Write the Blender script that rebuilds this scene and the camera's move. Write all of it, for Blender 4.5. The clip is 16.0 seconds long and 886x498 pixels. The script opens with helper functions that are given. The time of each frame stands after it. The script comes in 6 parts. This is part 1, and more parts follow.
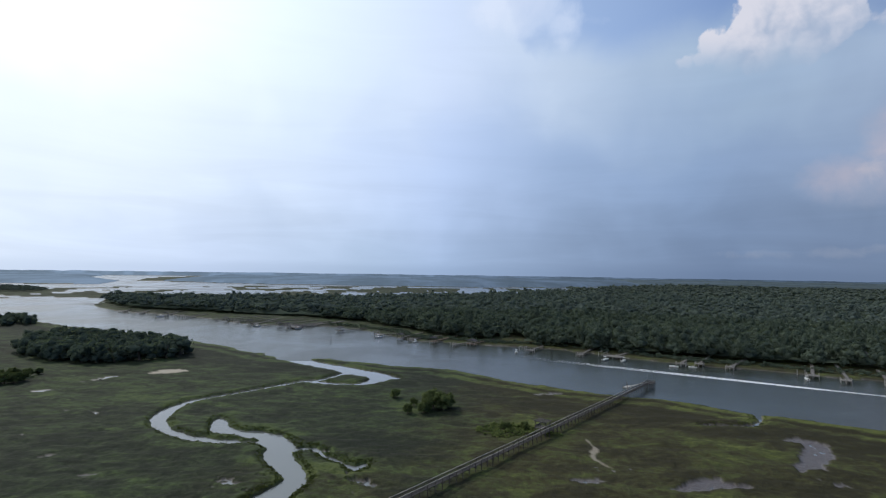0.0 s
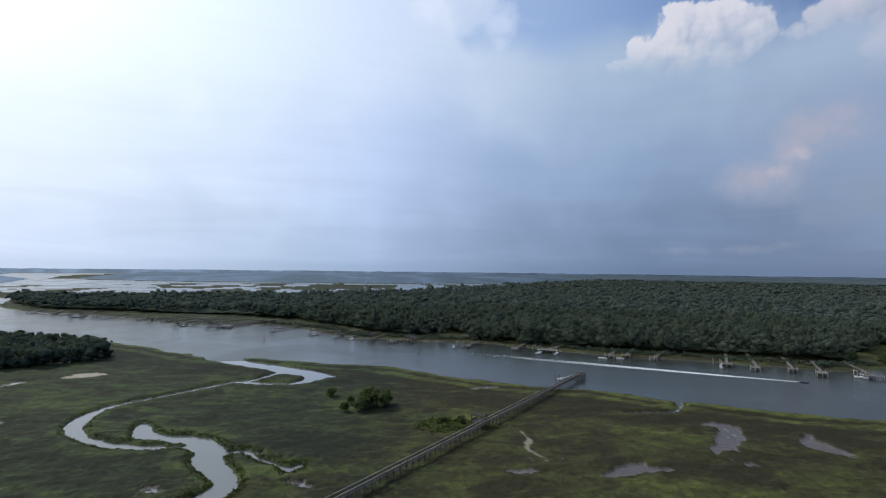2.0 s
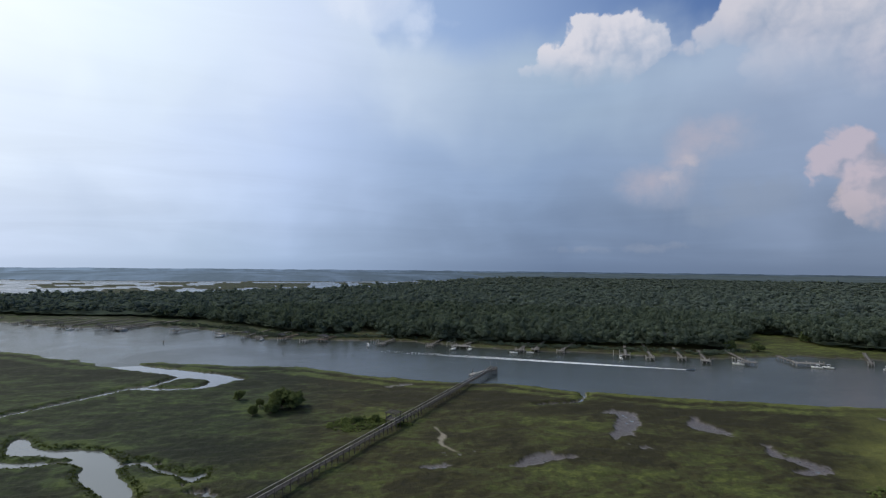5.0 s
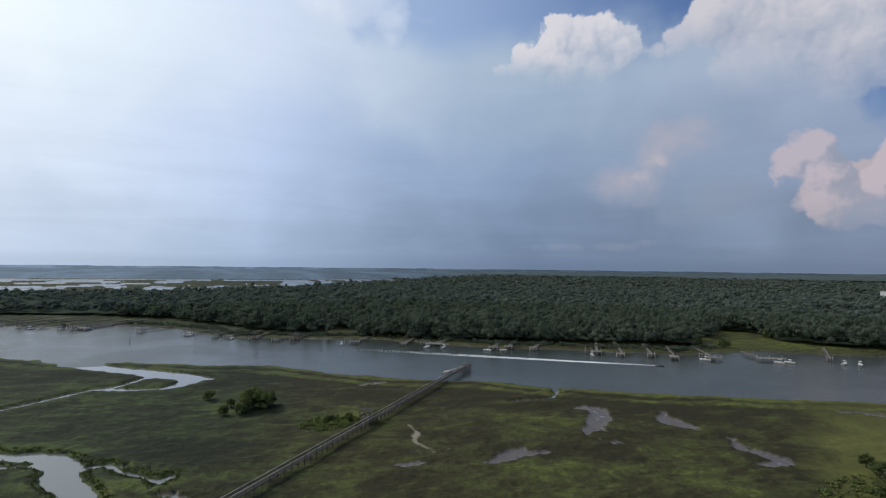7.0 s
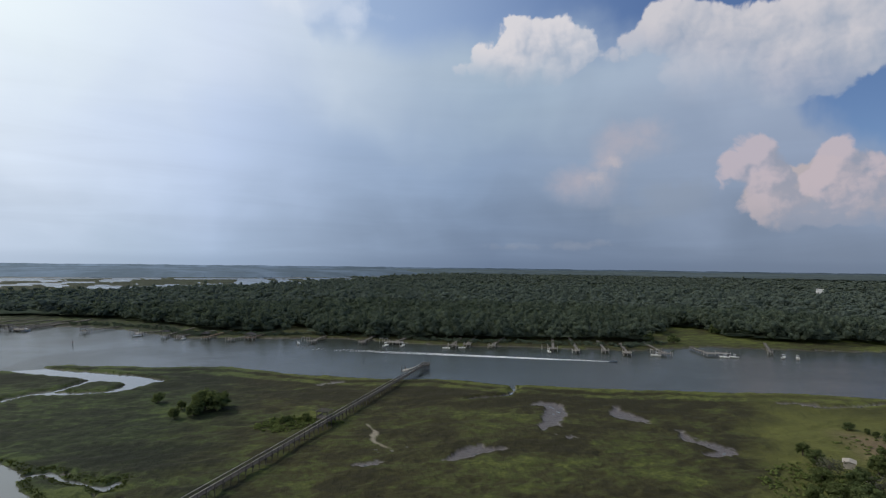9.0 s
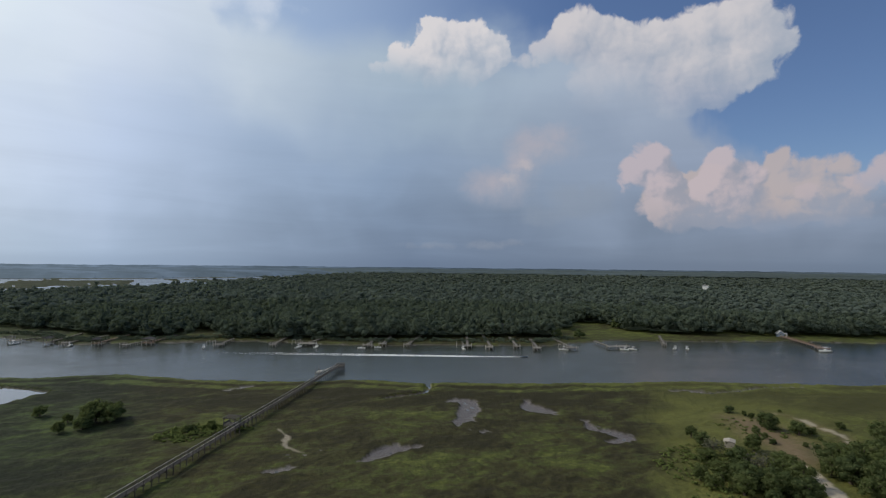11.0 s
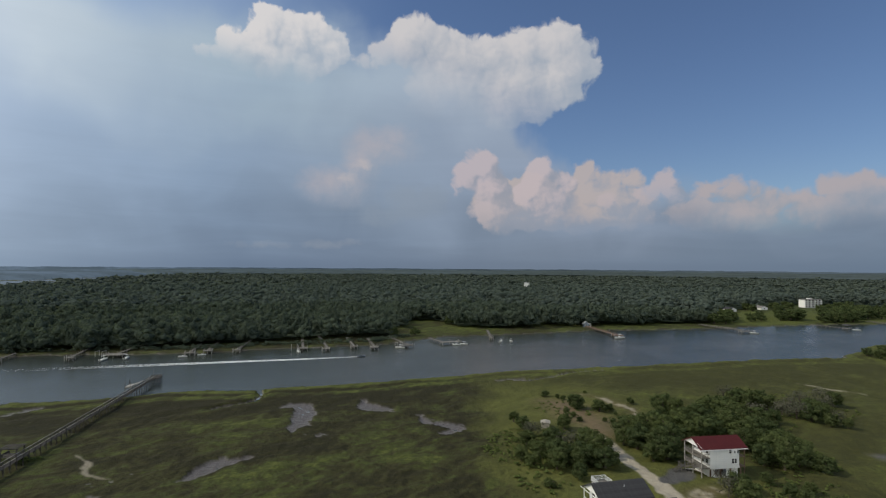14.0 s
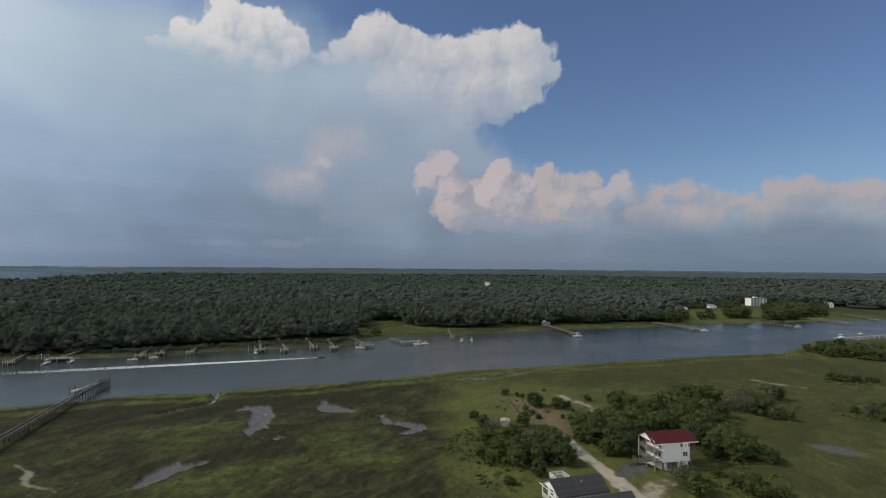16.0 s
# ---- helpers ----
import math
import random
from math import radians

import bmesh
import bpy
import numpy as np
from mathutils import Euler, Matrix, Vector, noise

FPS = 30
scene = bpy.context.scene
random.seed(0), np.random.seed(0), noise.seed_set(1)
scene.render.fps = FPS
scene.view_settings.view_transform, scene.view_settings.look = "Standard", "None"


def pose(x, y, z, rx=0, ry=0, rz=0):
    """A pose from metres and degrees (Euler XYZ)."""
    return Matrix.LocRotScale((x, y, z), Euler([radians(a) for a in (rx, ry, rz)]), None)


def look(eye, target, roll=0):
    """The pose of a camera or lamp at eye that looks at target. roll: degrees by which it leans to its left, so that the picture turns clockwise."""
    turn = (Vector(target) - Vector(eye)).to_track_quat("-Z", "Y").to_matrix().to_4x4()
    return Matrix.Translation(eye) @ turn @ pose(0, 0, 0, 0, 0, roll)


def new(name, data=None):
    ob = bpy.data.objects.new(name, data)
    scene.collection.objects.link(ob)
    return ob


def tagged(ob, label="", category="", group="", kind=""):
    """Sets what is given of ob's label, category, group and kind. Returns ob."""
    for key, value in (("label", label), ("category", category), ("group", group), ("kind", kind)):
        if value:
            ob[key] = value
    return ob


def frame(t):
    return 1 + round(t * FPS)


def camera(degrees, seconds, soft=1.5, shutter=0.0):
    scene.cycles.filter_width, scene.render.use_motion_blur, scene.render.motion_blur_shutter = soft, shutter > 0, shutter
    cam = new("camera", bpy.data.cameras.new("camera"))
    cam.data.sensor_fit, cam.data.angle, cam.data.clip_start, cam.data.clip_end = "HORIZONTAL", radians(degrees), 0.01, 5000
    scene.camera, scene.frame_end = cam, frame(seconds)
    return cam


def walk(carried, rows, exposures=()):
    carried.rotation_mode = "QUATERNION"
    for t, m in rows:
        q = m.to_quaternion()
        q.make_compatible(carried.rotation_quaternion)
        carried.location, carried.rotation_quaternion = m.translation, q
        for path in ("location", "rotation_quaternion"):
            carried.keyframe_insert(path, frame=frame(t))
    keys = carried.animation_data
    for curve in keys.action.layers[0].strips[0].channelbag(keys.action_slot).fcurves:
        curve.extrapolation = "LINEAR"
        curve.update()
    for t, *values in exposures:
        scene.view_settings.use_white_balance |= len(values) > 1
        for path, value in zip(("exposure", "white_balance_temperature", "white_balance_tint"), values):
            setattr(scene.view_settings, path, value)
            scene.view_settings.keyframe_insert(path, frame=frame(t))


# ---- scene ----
cam = camera(79.3, 16.0, soft=1.2)

# A hovering drone: it stays at one place, 57 m over the marsh, and turns to its right. Rows: seconds, yaw, pitch, roll.
EYE = (0.0, 0.0, 57.0)
TURN = [
    (0, 0.00, 2.48, -0.82), (0.5, -1.54, 2.37, -0.80), (1, -3.29, 2.28, -0.73), (1.5, -5.04, 2.23, -0.65), (2, -6.67, 2.17, -0.64), (2.5, -8.01, 2.15,
    -0.67), (3, -9.86, 2.12, -0.60), (3.5, -11.65, 2.12, -0.60), (4, -13.03, 2.09, -0.59), (4.5, -14.47, 2.06, -0.57), (7, -18.49, 1.81, -0.63), (7.5,
    -18.91, 1.78, -0.66), (8, -19.96, 1.77, -0.72), (8.5, -21.42, 1.73, -0.71), (11, -31.84, 1.69, -0.61), (11.5, -35.90, 1.73, -0.44), (12, -39.65,
    1.77, -0.45), (12.5, -42.23, 1.79, -0.43), (13, -44.95, 1.80, -0.39), (13.5, -47.42, 1.80, -0.39), (14, -49.09, 1.81, -0.41), (14.5, -50.65, 1.85,
    -0.39), (15, -52.06, 1.85, -0.41), (15.5, -52.77, 1.85, -0.40), (16, -53.24, 1.81, -0.47)]
EXPOSURES = [(0.0, 0.03, 6250, 10), (4.5, 0.0, 6400, 10), (8.0, -0.03, 6650, 9), (11.0, -0.06, 6900, 8), (14.0, -0.08, 7000, 6), (16.0, -0.08, 7000, 6)]   # the film warms as the camera turns from the sun
walk(cam, [(t, pose(*EYE, 90 + p, r, y)) for t, y, p, r in TURN], EXPOSURES)

# ---- world: daylight sky with towering clouds ----
SUN_AZ, SUN_EL = -40.0, 38.0          # degrees, azimuth clockwise from +y
world = bpy.data.worlds.new("sky")
scene.world = world
world.use_nodes = True
WT = world.node_tree
WT.nodes.clear()


def put(tree, value, socket):
    if hasattr(value, "is_output"):
        tree.links.new(value, socket)
    elif value is not None:
        socket.default_value = value


def mth(tree, op, a, b=None, c=None, clamp=False):
    n = tree.nodes.new("ShaderNodeMath")
    n.operation, n.use_clamp = op, clamp
    for v, s in zip((a, b, c), n.inputs):
        put(tree, v, s)
    return n.outputs[0]


def smooth(tree, v, lo, hi, to0=0.0, to1=1.0):
    n = tree.nodes.new("ShaderNodeMapRange")
    n.interpolation_type = "SMOOTHSTEP"
    for v2, s in zip((v, lo, hi, to0, to1), n.inputs):
        put(tree, v2, s)
    return n.outputs[0]


def mixc(tree, fac, a, b, mode="MIX"):
    n = tree.nodes.new("ShaderNodeMix")
    n.data_type, n.blend_type = "RGBA", mode
    put(tree, fac, n.inputs[0])
    put(tree, (*a, 1) if isinstance(a, tuple) else a, n.inputs[6])
    put(tree, (*b, 1) if isinstance(b, tuple) else b, n.inputs[7])
    return n.outputs[2]


def ramp(tree, fac, stops):
    n = tree.nodes.new("ShaderNodeValToRGB")
    e = n.color_ramp.elements
    while len(e) < len(stops):
        e.new(0.5)
    for el, (p, c) in zip(e, stops):
        el.position, el.color = p, (*c, 1) if isinstance(c, tuple) else (c, c, c, 1)
    put(tree, fac, n.inputs[0])
    return n.outputs[0]


def noise_tex(tree, vec, scale, detail=4.0, rough=0.5, dist=0.0, dims="3D"):
    n = tree.nodes.new("ShaderNodeTexNoise")
    n.noise_dimensions = dims
    put(tree, vec, n.inputs["Vector"])
    for key, v in (("Scale", scale), ("Detail", detail), ("Roughness", rough), ("Distortion", dist)):
        n.inputs[key].default_value = v
    return n.outputs[0]


def field_group(name, blobs, bumps):
    """A heap of rounded puffs with cauliflower bumps: positive inside the cloud, in degrees of azimuth and elevation."""
    g = bpy.data.node_groups.new(name, "ShaderNodeTree")
    g.interface.new_socket("Vector", in_out="INPUT", socket_type="NodeSocketVector")
    g.interface.new_socket("Field", in_out="OUTPUT", socket_type="NodeSocketFloat")
    gi, go = g.nodes.new("NodeGroupInput"), g.nodes.new("NodeGroupOutput")
    warp = g.nodes.new("ShaderNodeTexNoise")
    warp.noise_dimensions = "2D"
    warp.inputs["Scale"].default_value, warp.inputs["Detail"].default_value = 0.35, 3.0
    g.links.new(gi.outputs[0], warp.inputs["Vector"])
    wv = g.nodes.new("ShaderNodeVectorMath")
    wv.operation = "MULTIPLY_ADD"
    g.links.new(warp.outputs["Color"], wv.inputs[0])
    wv.inputs[1].default_value = (1.6, 1.6, 0)
    off = g.nodes.new("ShaderNodeVectorMath")
    off.operation = "SUBTRACT"
    g.links.new(gi.outputs[0], off.inputs[0])
    off.inputs[1].default_value = (0.8, 0.8, 0)
    g.links.new(off.outputs[0], wv.inputs[2])
    sep = g.nodes.new("ShaderNodeSeparateXYZ")
    g.links.new(wv.outputs[0], sep.inputs[0])
    total = None
    for a, e, rx, ry in blobs:
        u = mth(g, "MULTIPLY_ADD", sep.outputs[0], 1 / rx, -a / rx)
        v = mth(g, "MULTIPLY_ADD", sep.outputs[1], 1 / ry, -e / ry)
        q = mth(g, "MULTIPLY_ADD", u, u, mth(g, "MULTIPLY", v, v))
        r = 0.8 * min(rx, ry)
        h = mth(g, "MULTIPLY_ADD", q, -r, r)
        total = h if total is None else mth(g, "SMOOTH_MAX", total, h, 0.35)
    for scale, amount in bumps:
        vor = g.nodes.new("ShaderNodeTexVoronoi")
        vor.voronoi_dimensions, vor.feature = "2D", "SMOOTH_F1"
        vor.inputs["Scale"].default_value, vor.inputs["Smoothness"].default_value = scale, 0.25
        g.links.new(wv.outputs[0], vor.inputs["Vector"])
        d = mth(g, "MULTIPLY", vor.outputs["Distance"], vor.outputs["Distance"])
        total = mth(g, "ADD", total, mth(g, "MULTIPLY_ADD", d, -2.4 * amount, 0.45 * amount))
    fine = noise_tex(g, wv.outputs[0], 2.2, 5.0, 0.62, dims="2D")
    total = mth(g, "ADD", total, mth(g, "MULTIPLY_ADD", fine, 0.5, -0.25))
    g.links.new(total, go.inputs[0])
    return g


PUFFS_A = [(28.3, 20.9, 3.0, 2.2), (30.4, 23.2, 2.2, 2.4), (33.2, 22.6, 2.4, 2.4), (35.8, 23.0, 2.5, 2.0), (36.6, 21.6, 2.2, 2.0),
           (32.5, 20.3, 4.5, 2.2), (26.0, 20.0, 3.0, 1.0)]
PUFFS_B = [(42.8, 21.9, 2.0, 1.4), (45.6, 23.0, 3.2, 2.5), (49.0, 22.3, 3.2, 2.3), (53.0, 21.3, 3.6, 2.6), (49.5, 21.0, 4.5, 3.2), (57.5, 22.2, 2.9, 2.5),
           (61.0, 22.2, 3.4, 2.5), (62.6, 20.6, 3.4, 3.2), (60.6, 18.9, 4.6, 3.0), (56.0, 18.0, 6.0, 4.0), (50.0, 18.2, 6.0, 3.6), (40.5, 20.9, 2.4, 0.8)]
PUFFS_C = [(53.2, 10.6, 2.0, 2.1), (51.6, 9.2, 1.8, 1.7), (54.0, 8.5, 2.4, 2.4), (54.8, 6.0, 3.2, 2.0), (50.6, 8.3, 1.0, 0.8)]
PUFFS_G = [(59.3, 9.9, 1.9, 1.8), (58.3, 8.0, 1.9, 1.9), (61.5, 8.6, 2.0, 1.8), (60.5, 6.6, 3.5, 2.0)]
PUFFS_H = [(63.6, 9.4, 1.6, 1.6), (66.5, 9.0, 2.5, 1.5), (68.5, 8.7, 1.6, 1.4), (66.0, 7.0, 4.5, 2.4), (57.0, 6.6, 5.5, 3.4), (63.0, 5.6, 9.0, 2.4)]
PUFFS_I = [(71.8, 8.4, 1.6, 1.5), (70.3, 7.2, 1.8, 1.4), (72.5, 6.8, 1.8, 1.6), (66.3, 6.7, 1.2, 1.0)]
PUFFS_D = [(76.8, 7.1, 3.2, 1.8), (82.0, 6.1, 3.4, 1.6), (86.5, 6.8, 3.2, 1.6), (90.5, 6.2, 3.4, 1.7), (96.0, 6.0, 4.0, 2.0), (78.0, 5.2, 8.0, 2.0), (88.0, 5.0, 8.0, 2.0)]
PUFFS_F = [(12.2, 25.2, 3.0, 2.2), (15.4, 25.0, 1.7, 0.6), (8.0, 26.5, 6.0, 3.5), (12.5, 23.4, 1.6, 1.4)]
PUFFS_E = [(40.3, 10.6, 2.8, 2.6), (37.5, 8.2, 4.8, 2.6), (42.5, 12.6, 5.0, 2.6)]
PUFFS_CORE = [(40.5, 10.3, 1.5, 1.0), (39.0, 9.0, 1.1, 1.2)]
PUFFS_GAP = [(46.0, 6.8, 4.6, 2.4), (42.6, 5.4, 3.2, 1.9)]
PUFFS_LENS = [(36.5, 2.2, 5.0, 0.6), (30.0, 2.0, 4.0, 0.5)]

tc = WT.nodes.new("ShaderNodeTexCoord")
sky_dir = WT.nodes.new("ShaderNodeSeparateXYZ")
WT.links.new(tc.outputs["Generated"], sky_dir.inputs[0])
az = mth(WT, "MULTIPLY", mth(WT, "ARCTAN2", sky_dir.outputs[0], sky_dir.outputs[1]), 180 / math.pi)
el = mth(WT, "MULTIPLY", mth(WT, "ARCSINE", sky_dir.outputs[2]), 180 / math.pi)
pos = WT.nodes.new("ShaderNodeCombineXYZ")
WT.links.new(az, pos.inputs[0])
WT.links.new(el, pos.inputs[1])
sunv = Vector((math.sin(radians(SUN_AZ)) * math.cos(radians(SUN_EL)), math.cos(radians(SUN_AZ)) * math.cos(radians(SUN_EL)), math.sin(radians(SUN_EL))))
dot = WT.nodes.new("ShaderNodeVectorMath")
dot.operation = "DOT_PRODUCT"
WT.links.new(tc.outputs["Generated"], dot.inputs[0])
dot.inputs[1].default_value = sunv
near_sun = mth(WT, "MULTIPLY", mth(WT, "ARCCOSINE", dot.outputs["Value"]), 180 / math.pi)

nishita = WT.nodes.new("ShaderNodeTexSky")
nishita.sky_type, nishita.sun_disc = "NISHITA", False
nishita.sun_elevation, nishita.sun_rotation = radians(SUN_EL), radians(SUN_AZ)
nishita.air_density, nishita.dust_density, nishita.ozone_density = 1.0, 0.6, 1.0
blue = mixc(WT, 1.0, nishita.outputs[0], (0.066, 0.077, 0.102), "MULTIPLY")

# grey veil of rain and anvil: its upper edge over the azimuth, then its colour
soft_n = noise_tex(WT, pos.outputs[0], 0.13, 4.0, 0.48, 0.2, dims="2D")
veil_az = mth(WT, "MULTIPLY_ADD", mth(WT, "ADD", az, mth(WT, "MULTIPLY_ADD", soft_n, 9.0, -4.5)), 1 / 180, 0.5)
edge = mth(WT, "MULTIPLY", ramp(WT, veil_az, [(0.0, 0.9), (0.45, 0.9), (0.51, 0.62), (0.55, 0.40), (0.595, 0.38), (0.64, 0.39), (0.70, 0.40), (0.715, 0.385), (0.745, 0.37), (0.785, 0.33),
                                              (0.815, 0.275), (0.84, 0.20), (0.862, 0.13), (0.92, 0.11), (1.0, 0.10)]), 60.0)
el_n = mth(WT, "ADD", el, mth(WT, "MULTIPLY_ADD", soft_n, 5.0, -2.5))
veil = smooth(WT, mth(WT, "SUBTRACT", edge, el_n), -2.0, 3.4)
glow = mth(WT, "POWER", 2.718, mth(WT, "MULTIPLY", mth(WT, "POWER", mth(WT, "MULTIPLY", near_sun, 1 / 21.0), 2.0), -1.0))
base_az = mth(WT, "MULTIPLY_ADD", az, 1 / 180, 0.5)
low = ramp(WT, base_az, [(0.000, (0.800, 0.880, 0.980)), (0.278, (0.720, 0.810, 0.950)), (0.361, (0.600, 0.700, 0.880)), (0.450, (0.440, 0.550, 0.720)), (0.500, (0.370, 0.480, 0.670)), (0.583, (0.235, 0.315, 0.460)), (0.656, (0.170, 0.235, 0.360)), (0.833, (0.185, 0.240, 0.345)), (0.989, (0.168, 0.230, 0.340))])
mid = ramp(WT, base_az, [(0.000, (0.900, 0.950, 1.000)), (0.333, (0.780, 0.870, 0.980)), (0.444, (0.600, 0.710, 0.910)), (0.500, (0.500, 0.620, 0.860)), (0.567, (0.340, 0.450, 0.650)), (0.639, (0.265, 0.365, 0.545)), (0.722, (0.265, 0.345, 0.490)), (0.833, (0.280, 0.350, 0.500)), (0.989, (0.300, 0.360, 0.500))])
high = ramp(WT, base_az, [(0.000, (0.980, 1.000, 1.020)), (0.278, (1.000, 1.020, 1.040)), (0.411, (0.760, 0.870, 0.970)), (0.500, (0.630, 0.730, 0.920)), (0.561, (0.550, 0.650, 0.800)), (0.611, (0.425, 0.530, 0.680)), (0.667, (0.370, 0.480, 0.620)), (0.778, (0.370, 0.450, 0.600)), (0.989, (0.350, 0.420, 0.580))])
streak = noise_tex(WT, pos.outputs[0], 0.11, 3.0, 0.45, 0.3, dims="2D")
el_s = mth(WT, "ADD", el, mth(WT, "MULTIPLY_ADD", streak, 9.0, -4.5))
veil_col = mixc(WT, smooth(WT, el_s, 0.0, 11.0), low, mid)
veil_col = mixc(WT, smooth(WT, el_s, 10.0, 22.0), veil_col, high)
flat = WT.nodes.new("ShaderNodeMapping")
flat.inputs["Scale"].default_value = (0.05, 0.42, 1.0)
WT.links.new(pos.outputs[0], flat.inputs[0])
strata = mth(WT, "MULTIPLY_ADD", noise_tex(WT, flat.outputs[0], 1.0, 5.0, 0.55, 0.5, dims="2D"), 0.24, 0.88)
strata_col = WT.nodes.new("ShaderNodeCombineXYZ")
for sock in strata_col.inputs:
    WT.links.new(strata, sock)
veil_col = mixc(WT, smooth(WT, el, 16.0, 4.0, 0.35, 1.0), veil_col, mixc(WT, 1.0, veil_col, strata_col.outputs[0], "MULTIPLY"))
blue = mixc(WT, smooth(WT, az, 46.0, 10.0, 0.0, 0.6), blue, (0.46, 0.60, 0.82))
sky = mixc(WT, veil, blue, veil_col)


def heap(sky_in, name, blobs, bumps, lit, shade, fade_lo, fade_hi, strength, edge_soft, relief, slant=0.0):
    g = field_group(name, blobs, bumps)
    one = WT.nodes.new("ShaderNodeGroup")
    one.node_tree = g
    WT.links.new(pos.outputs[0], one.inputs[0])
    whole = WT.nodes.new("ShaderNodeVectorMath")
    whole.operation = "ADD"
    whole.inputs[1].default_value = (-1.7, 1.3, 0)
    WT.links.new(pos.outputs[0], whole.inputs[0])
    three = WT.nodes.new("ShaderNodeGroup")
    three.node_tree = g
    WT.links.new(whole.outputs[0], three.inputs[0])
    shift = WT.nodes.new("ShaderNodeVectorMath")
    shift.operation = "ADD"
    shift.inputs[1].default_value = (-0.36, 0.28, 0)
    WT.links.new(pos.outputs[0], shift.inputs[0])
    two = WT.nodes.new("ShaderNodeGroup")
    two.node_tree = g
    WT.links.new(shift.outputs[0], two.inputs[0])
    mask = smooth(WT, one.outputs[0], 0.0, edge_soft)
    fade = smooth(WT, mth(WT, "ADD", el_n, mth(WT, "MULTIPLY_ADD", az, slant, -54.0 * slant)), fade_lo, fade_hi)
    mask = mth(WT, "MULTIPLY", mth(WT, "MULTIPLY", mask, fade), strength)
    large = mth(WT, "MULTIPLY_ADD", mth(WT, "SUBTRACT", one.outputs[0], three.outputs[0]), relief * 1.1, 0.45)
    facing = mth(WT, "MULTIPLY_ADD", mth(WT, "SUBTRACT", one.outputs[0], two.outputs[0]), relief * 0.8, large, clamp=True)
    body = mixc(WT, smooth(WT, facing, 0.0, 1.0), shade, lit)
    return mixc(WT, mask, sky_in, body)


BUMPS = [(0.33, 0.46), (0.75, 0.30), (1.7, 0.10)]
SOFT = [(0.3, 0.4), (0.8, 0.2)]
sky = heap(sky, "anvil_edge", PUFFS_F, SOFT, (0.74, 0.80, 0.93), (0.62, 0.71, 0.87), 17.0, 24.5, 0.62, 2.0, 0.22)
sky = heap(sky, "pink_puff", PUFFS_E, SOFT, (0.47, 0.44, 0.51), (0.36, 0.39, 0.49), 3.5, 9.0, 0.72, 2.8, 0.25)
sky = heap(sky, "pink_core", PUFFS_CORE, SOFT, (0.60, 0.54, 0.56), (0.46, 0.45, 0.51), 4.5, 8.5, 0.6, 1.6, 0.30)
sky = heap(sky, "shadowed_gap", PUFFS_GAP, SOFT, (0.26, 0.32, 0.43), (0.24, 0.30, 0.41), 0.5, 3.0, 0.6, 1.8, 0.2)
sky = heap(sky, "low_lens", PUFFS_LENS, SOFT, (0.33, 0.36, 0.44), (0.26, 0.31, 0.40), 0.2, 1.2, 0.28, 0.8, 0.3)
sky = heap(sky, "far_bank", PUFFS_D, BUMPS, (0.45, 0.40, 0.44), (0.29, 0.33, 0.42), 2.2, 6.8, 0.85, 0.9, 0.30)
sky = heap(sky, "back_bank", PUFFS_H, BUMPS, (0.48, 0.43, 0.46), (0.32, 0.35, 0.45), 2.0, 6.6, 0.9, 0.7, 0.40)
sky = heap(sky, "west_tower", PUFFS_C, BUMPS, (0.51, 0.460, 0.535), (0.30, 0.33, 0.43), 2.6, 8.6, 0.9, 0.7, 0.40)
sky = heap(sky, "middle_tower", PUFFS_G, BUMPS, (0.53, 0.470, 0.535), (0.30, 0.33, 0.43), 2.8, 8.6, 0.9, 0.7, 0.40)
sky = heap(sky, "east_tower", PUFFS_I, BUMPS, (0.49, 0.44, 0.50), (0.31, 0.335, 0.43), 3.4, 8.0, 0.85, 0.7, 0.55)
sky = heap(sky, "anvil_heap", PUFFS_B, BUMPS, (0.63, 0.62, 0.68), (0.36, 0.42, 0.54), 12.5, 20.5, 0.95, 0.7, 0.17, 0.35)
sky = heap(sky, "tower_heap", PUFFS_A, BUMPS, (0.70, 0.69, 0.75), (0.39, 0.46, 0.59), 17.5, 22.5, 0.96, 0.5, 0.21)
sky = mixc(WT, mth(WT, "MULTIPLY", glow, 0.6, clamp=True), sky, (1.35, 1.42, 1.46))
sky = mixc(WT, smooth(WT, el, 1.3, -0.1, 0.0, 0.7), sky, mixc(WT, 1.0, low, (0.82, 0.84, 0.86), "MULTIPLY"))
bg = WT.nodes.new("ShaderNodeBackground")
WT.links.new(sky, bg.inputs[0])
bg.inputs[1].default_value = 1.0
wo = WT.nodes.new("ShaderNodeOutputWorld")
WT.links.new(bg.outputs[0], wo.inputs[0])

sun_lamp = bpy.data.lights.new("sun", "SUN")
sun_lamp.energy, sun_lamp.angle, sun_lamp.color = 2.2, radians(1.0), (1.0, 0.93, 0.82)
sun_ob = new("sun", sun_lamp)
sun_ob.matrix_world = look(tuple(sunv * 300), (0, 0, 0))

# ---- materials ----
def material(name, rough=0.8, metal=0.0, spec=0.3):
    m = bpy.data.materials.new(name)
    m.use_nodes = True
    t = m.node_tree
    b = t.nodes["Principled BSDF"]
    b.inputs["Roughness"].default_value, b.inputs["Metallic"].default_value = rough, metal
    b.inputs["Specular IOR Level"].default_value = spec
    return m, t, b


def coords(t, scale=(1, 1, 1), kind="Object"):
    c = t.nodes.new("ShaderNodeTexCoord")
    mp = t.nodes.new("ShaderNodeMapping")
    mp.inputs["Scale"].default_value = scale
    t.links.new(c.outputs[kind], mp.inputs[0])
    return mp.outputs[0]


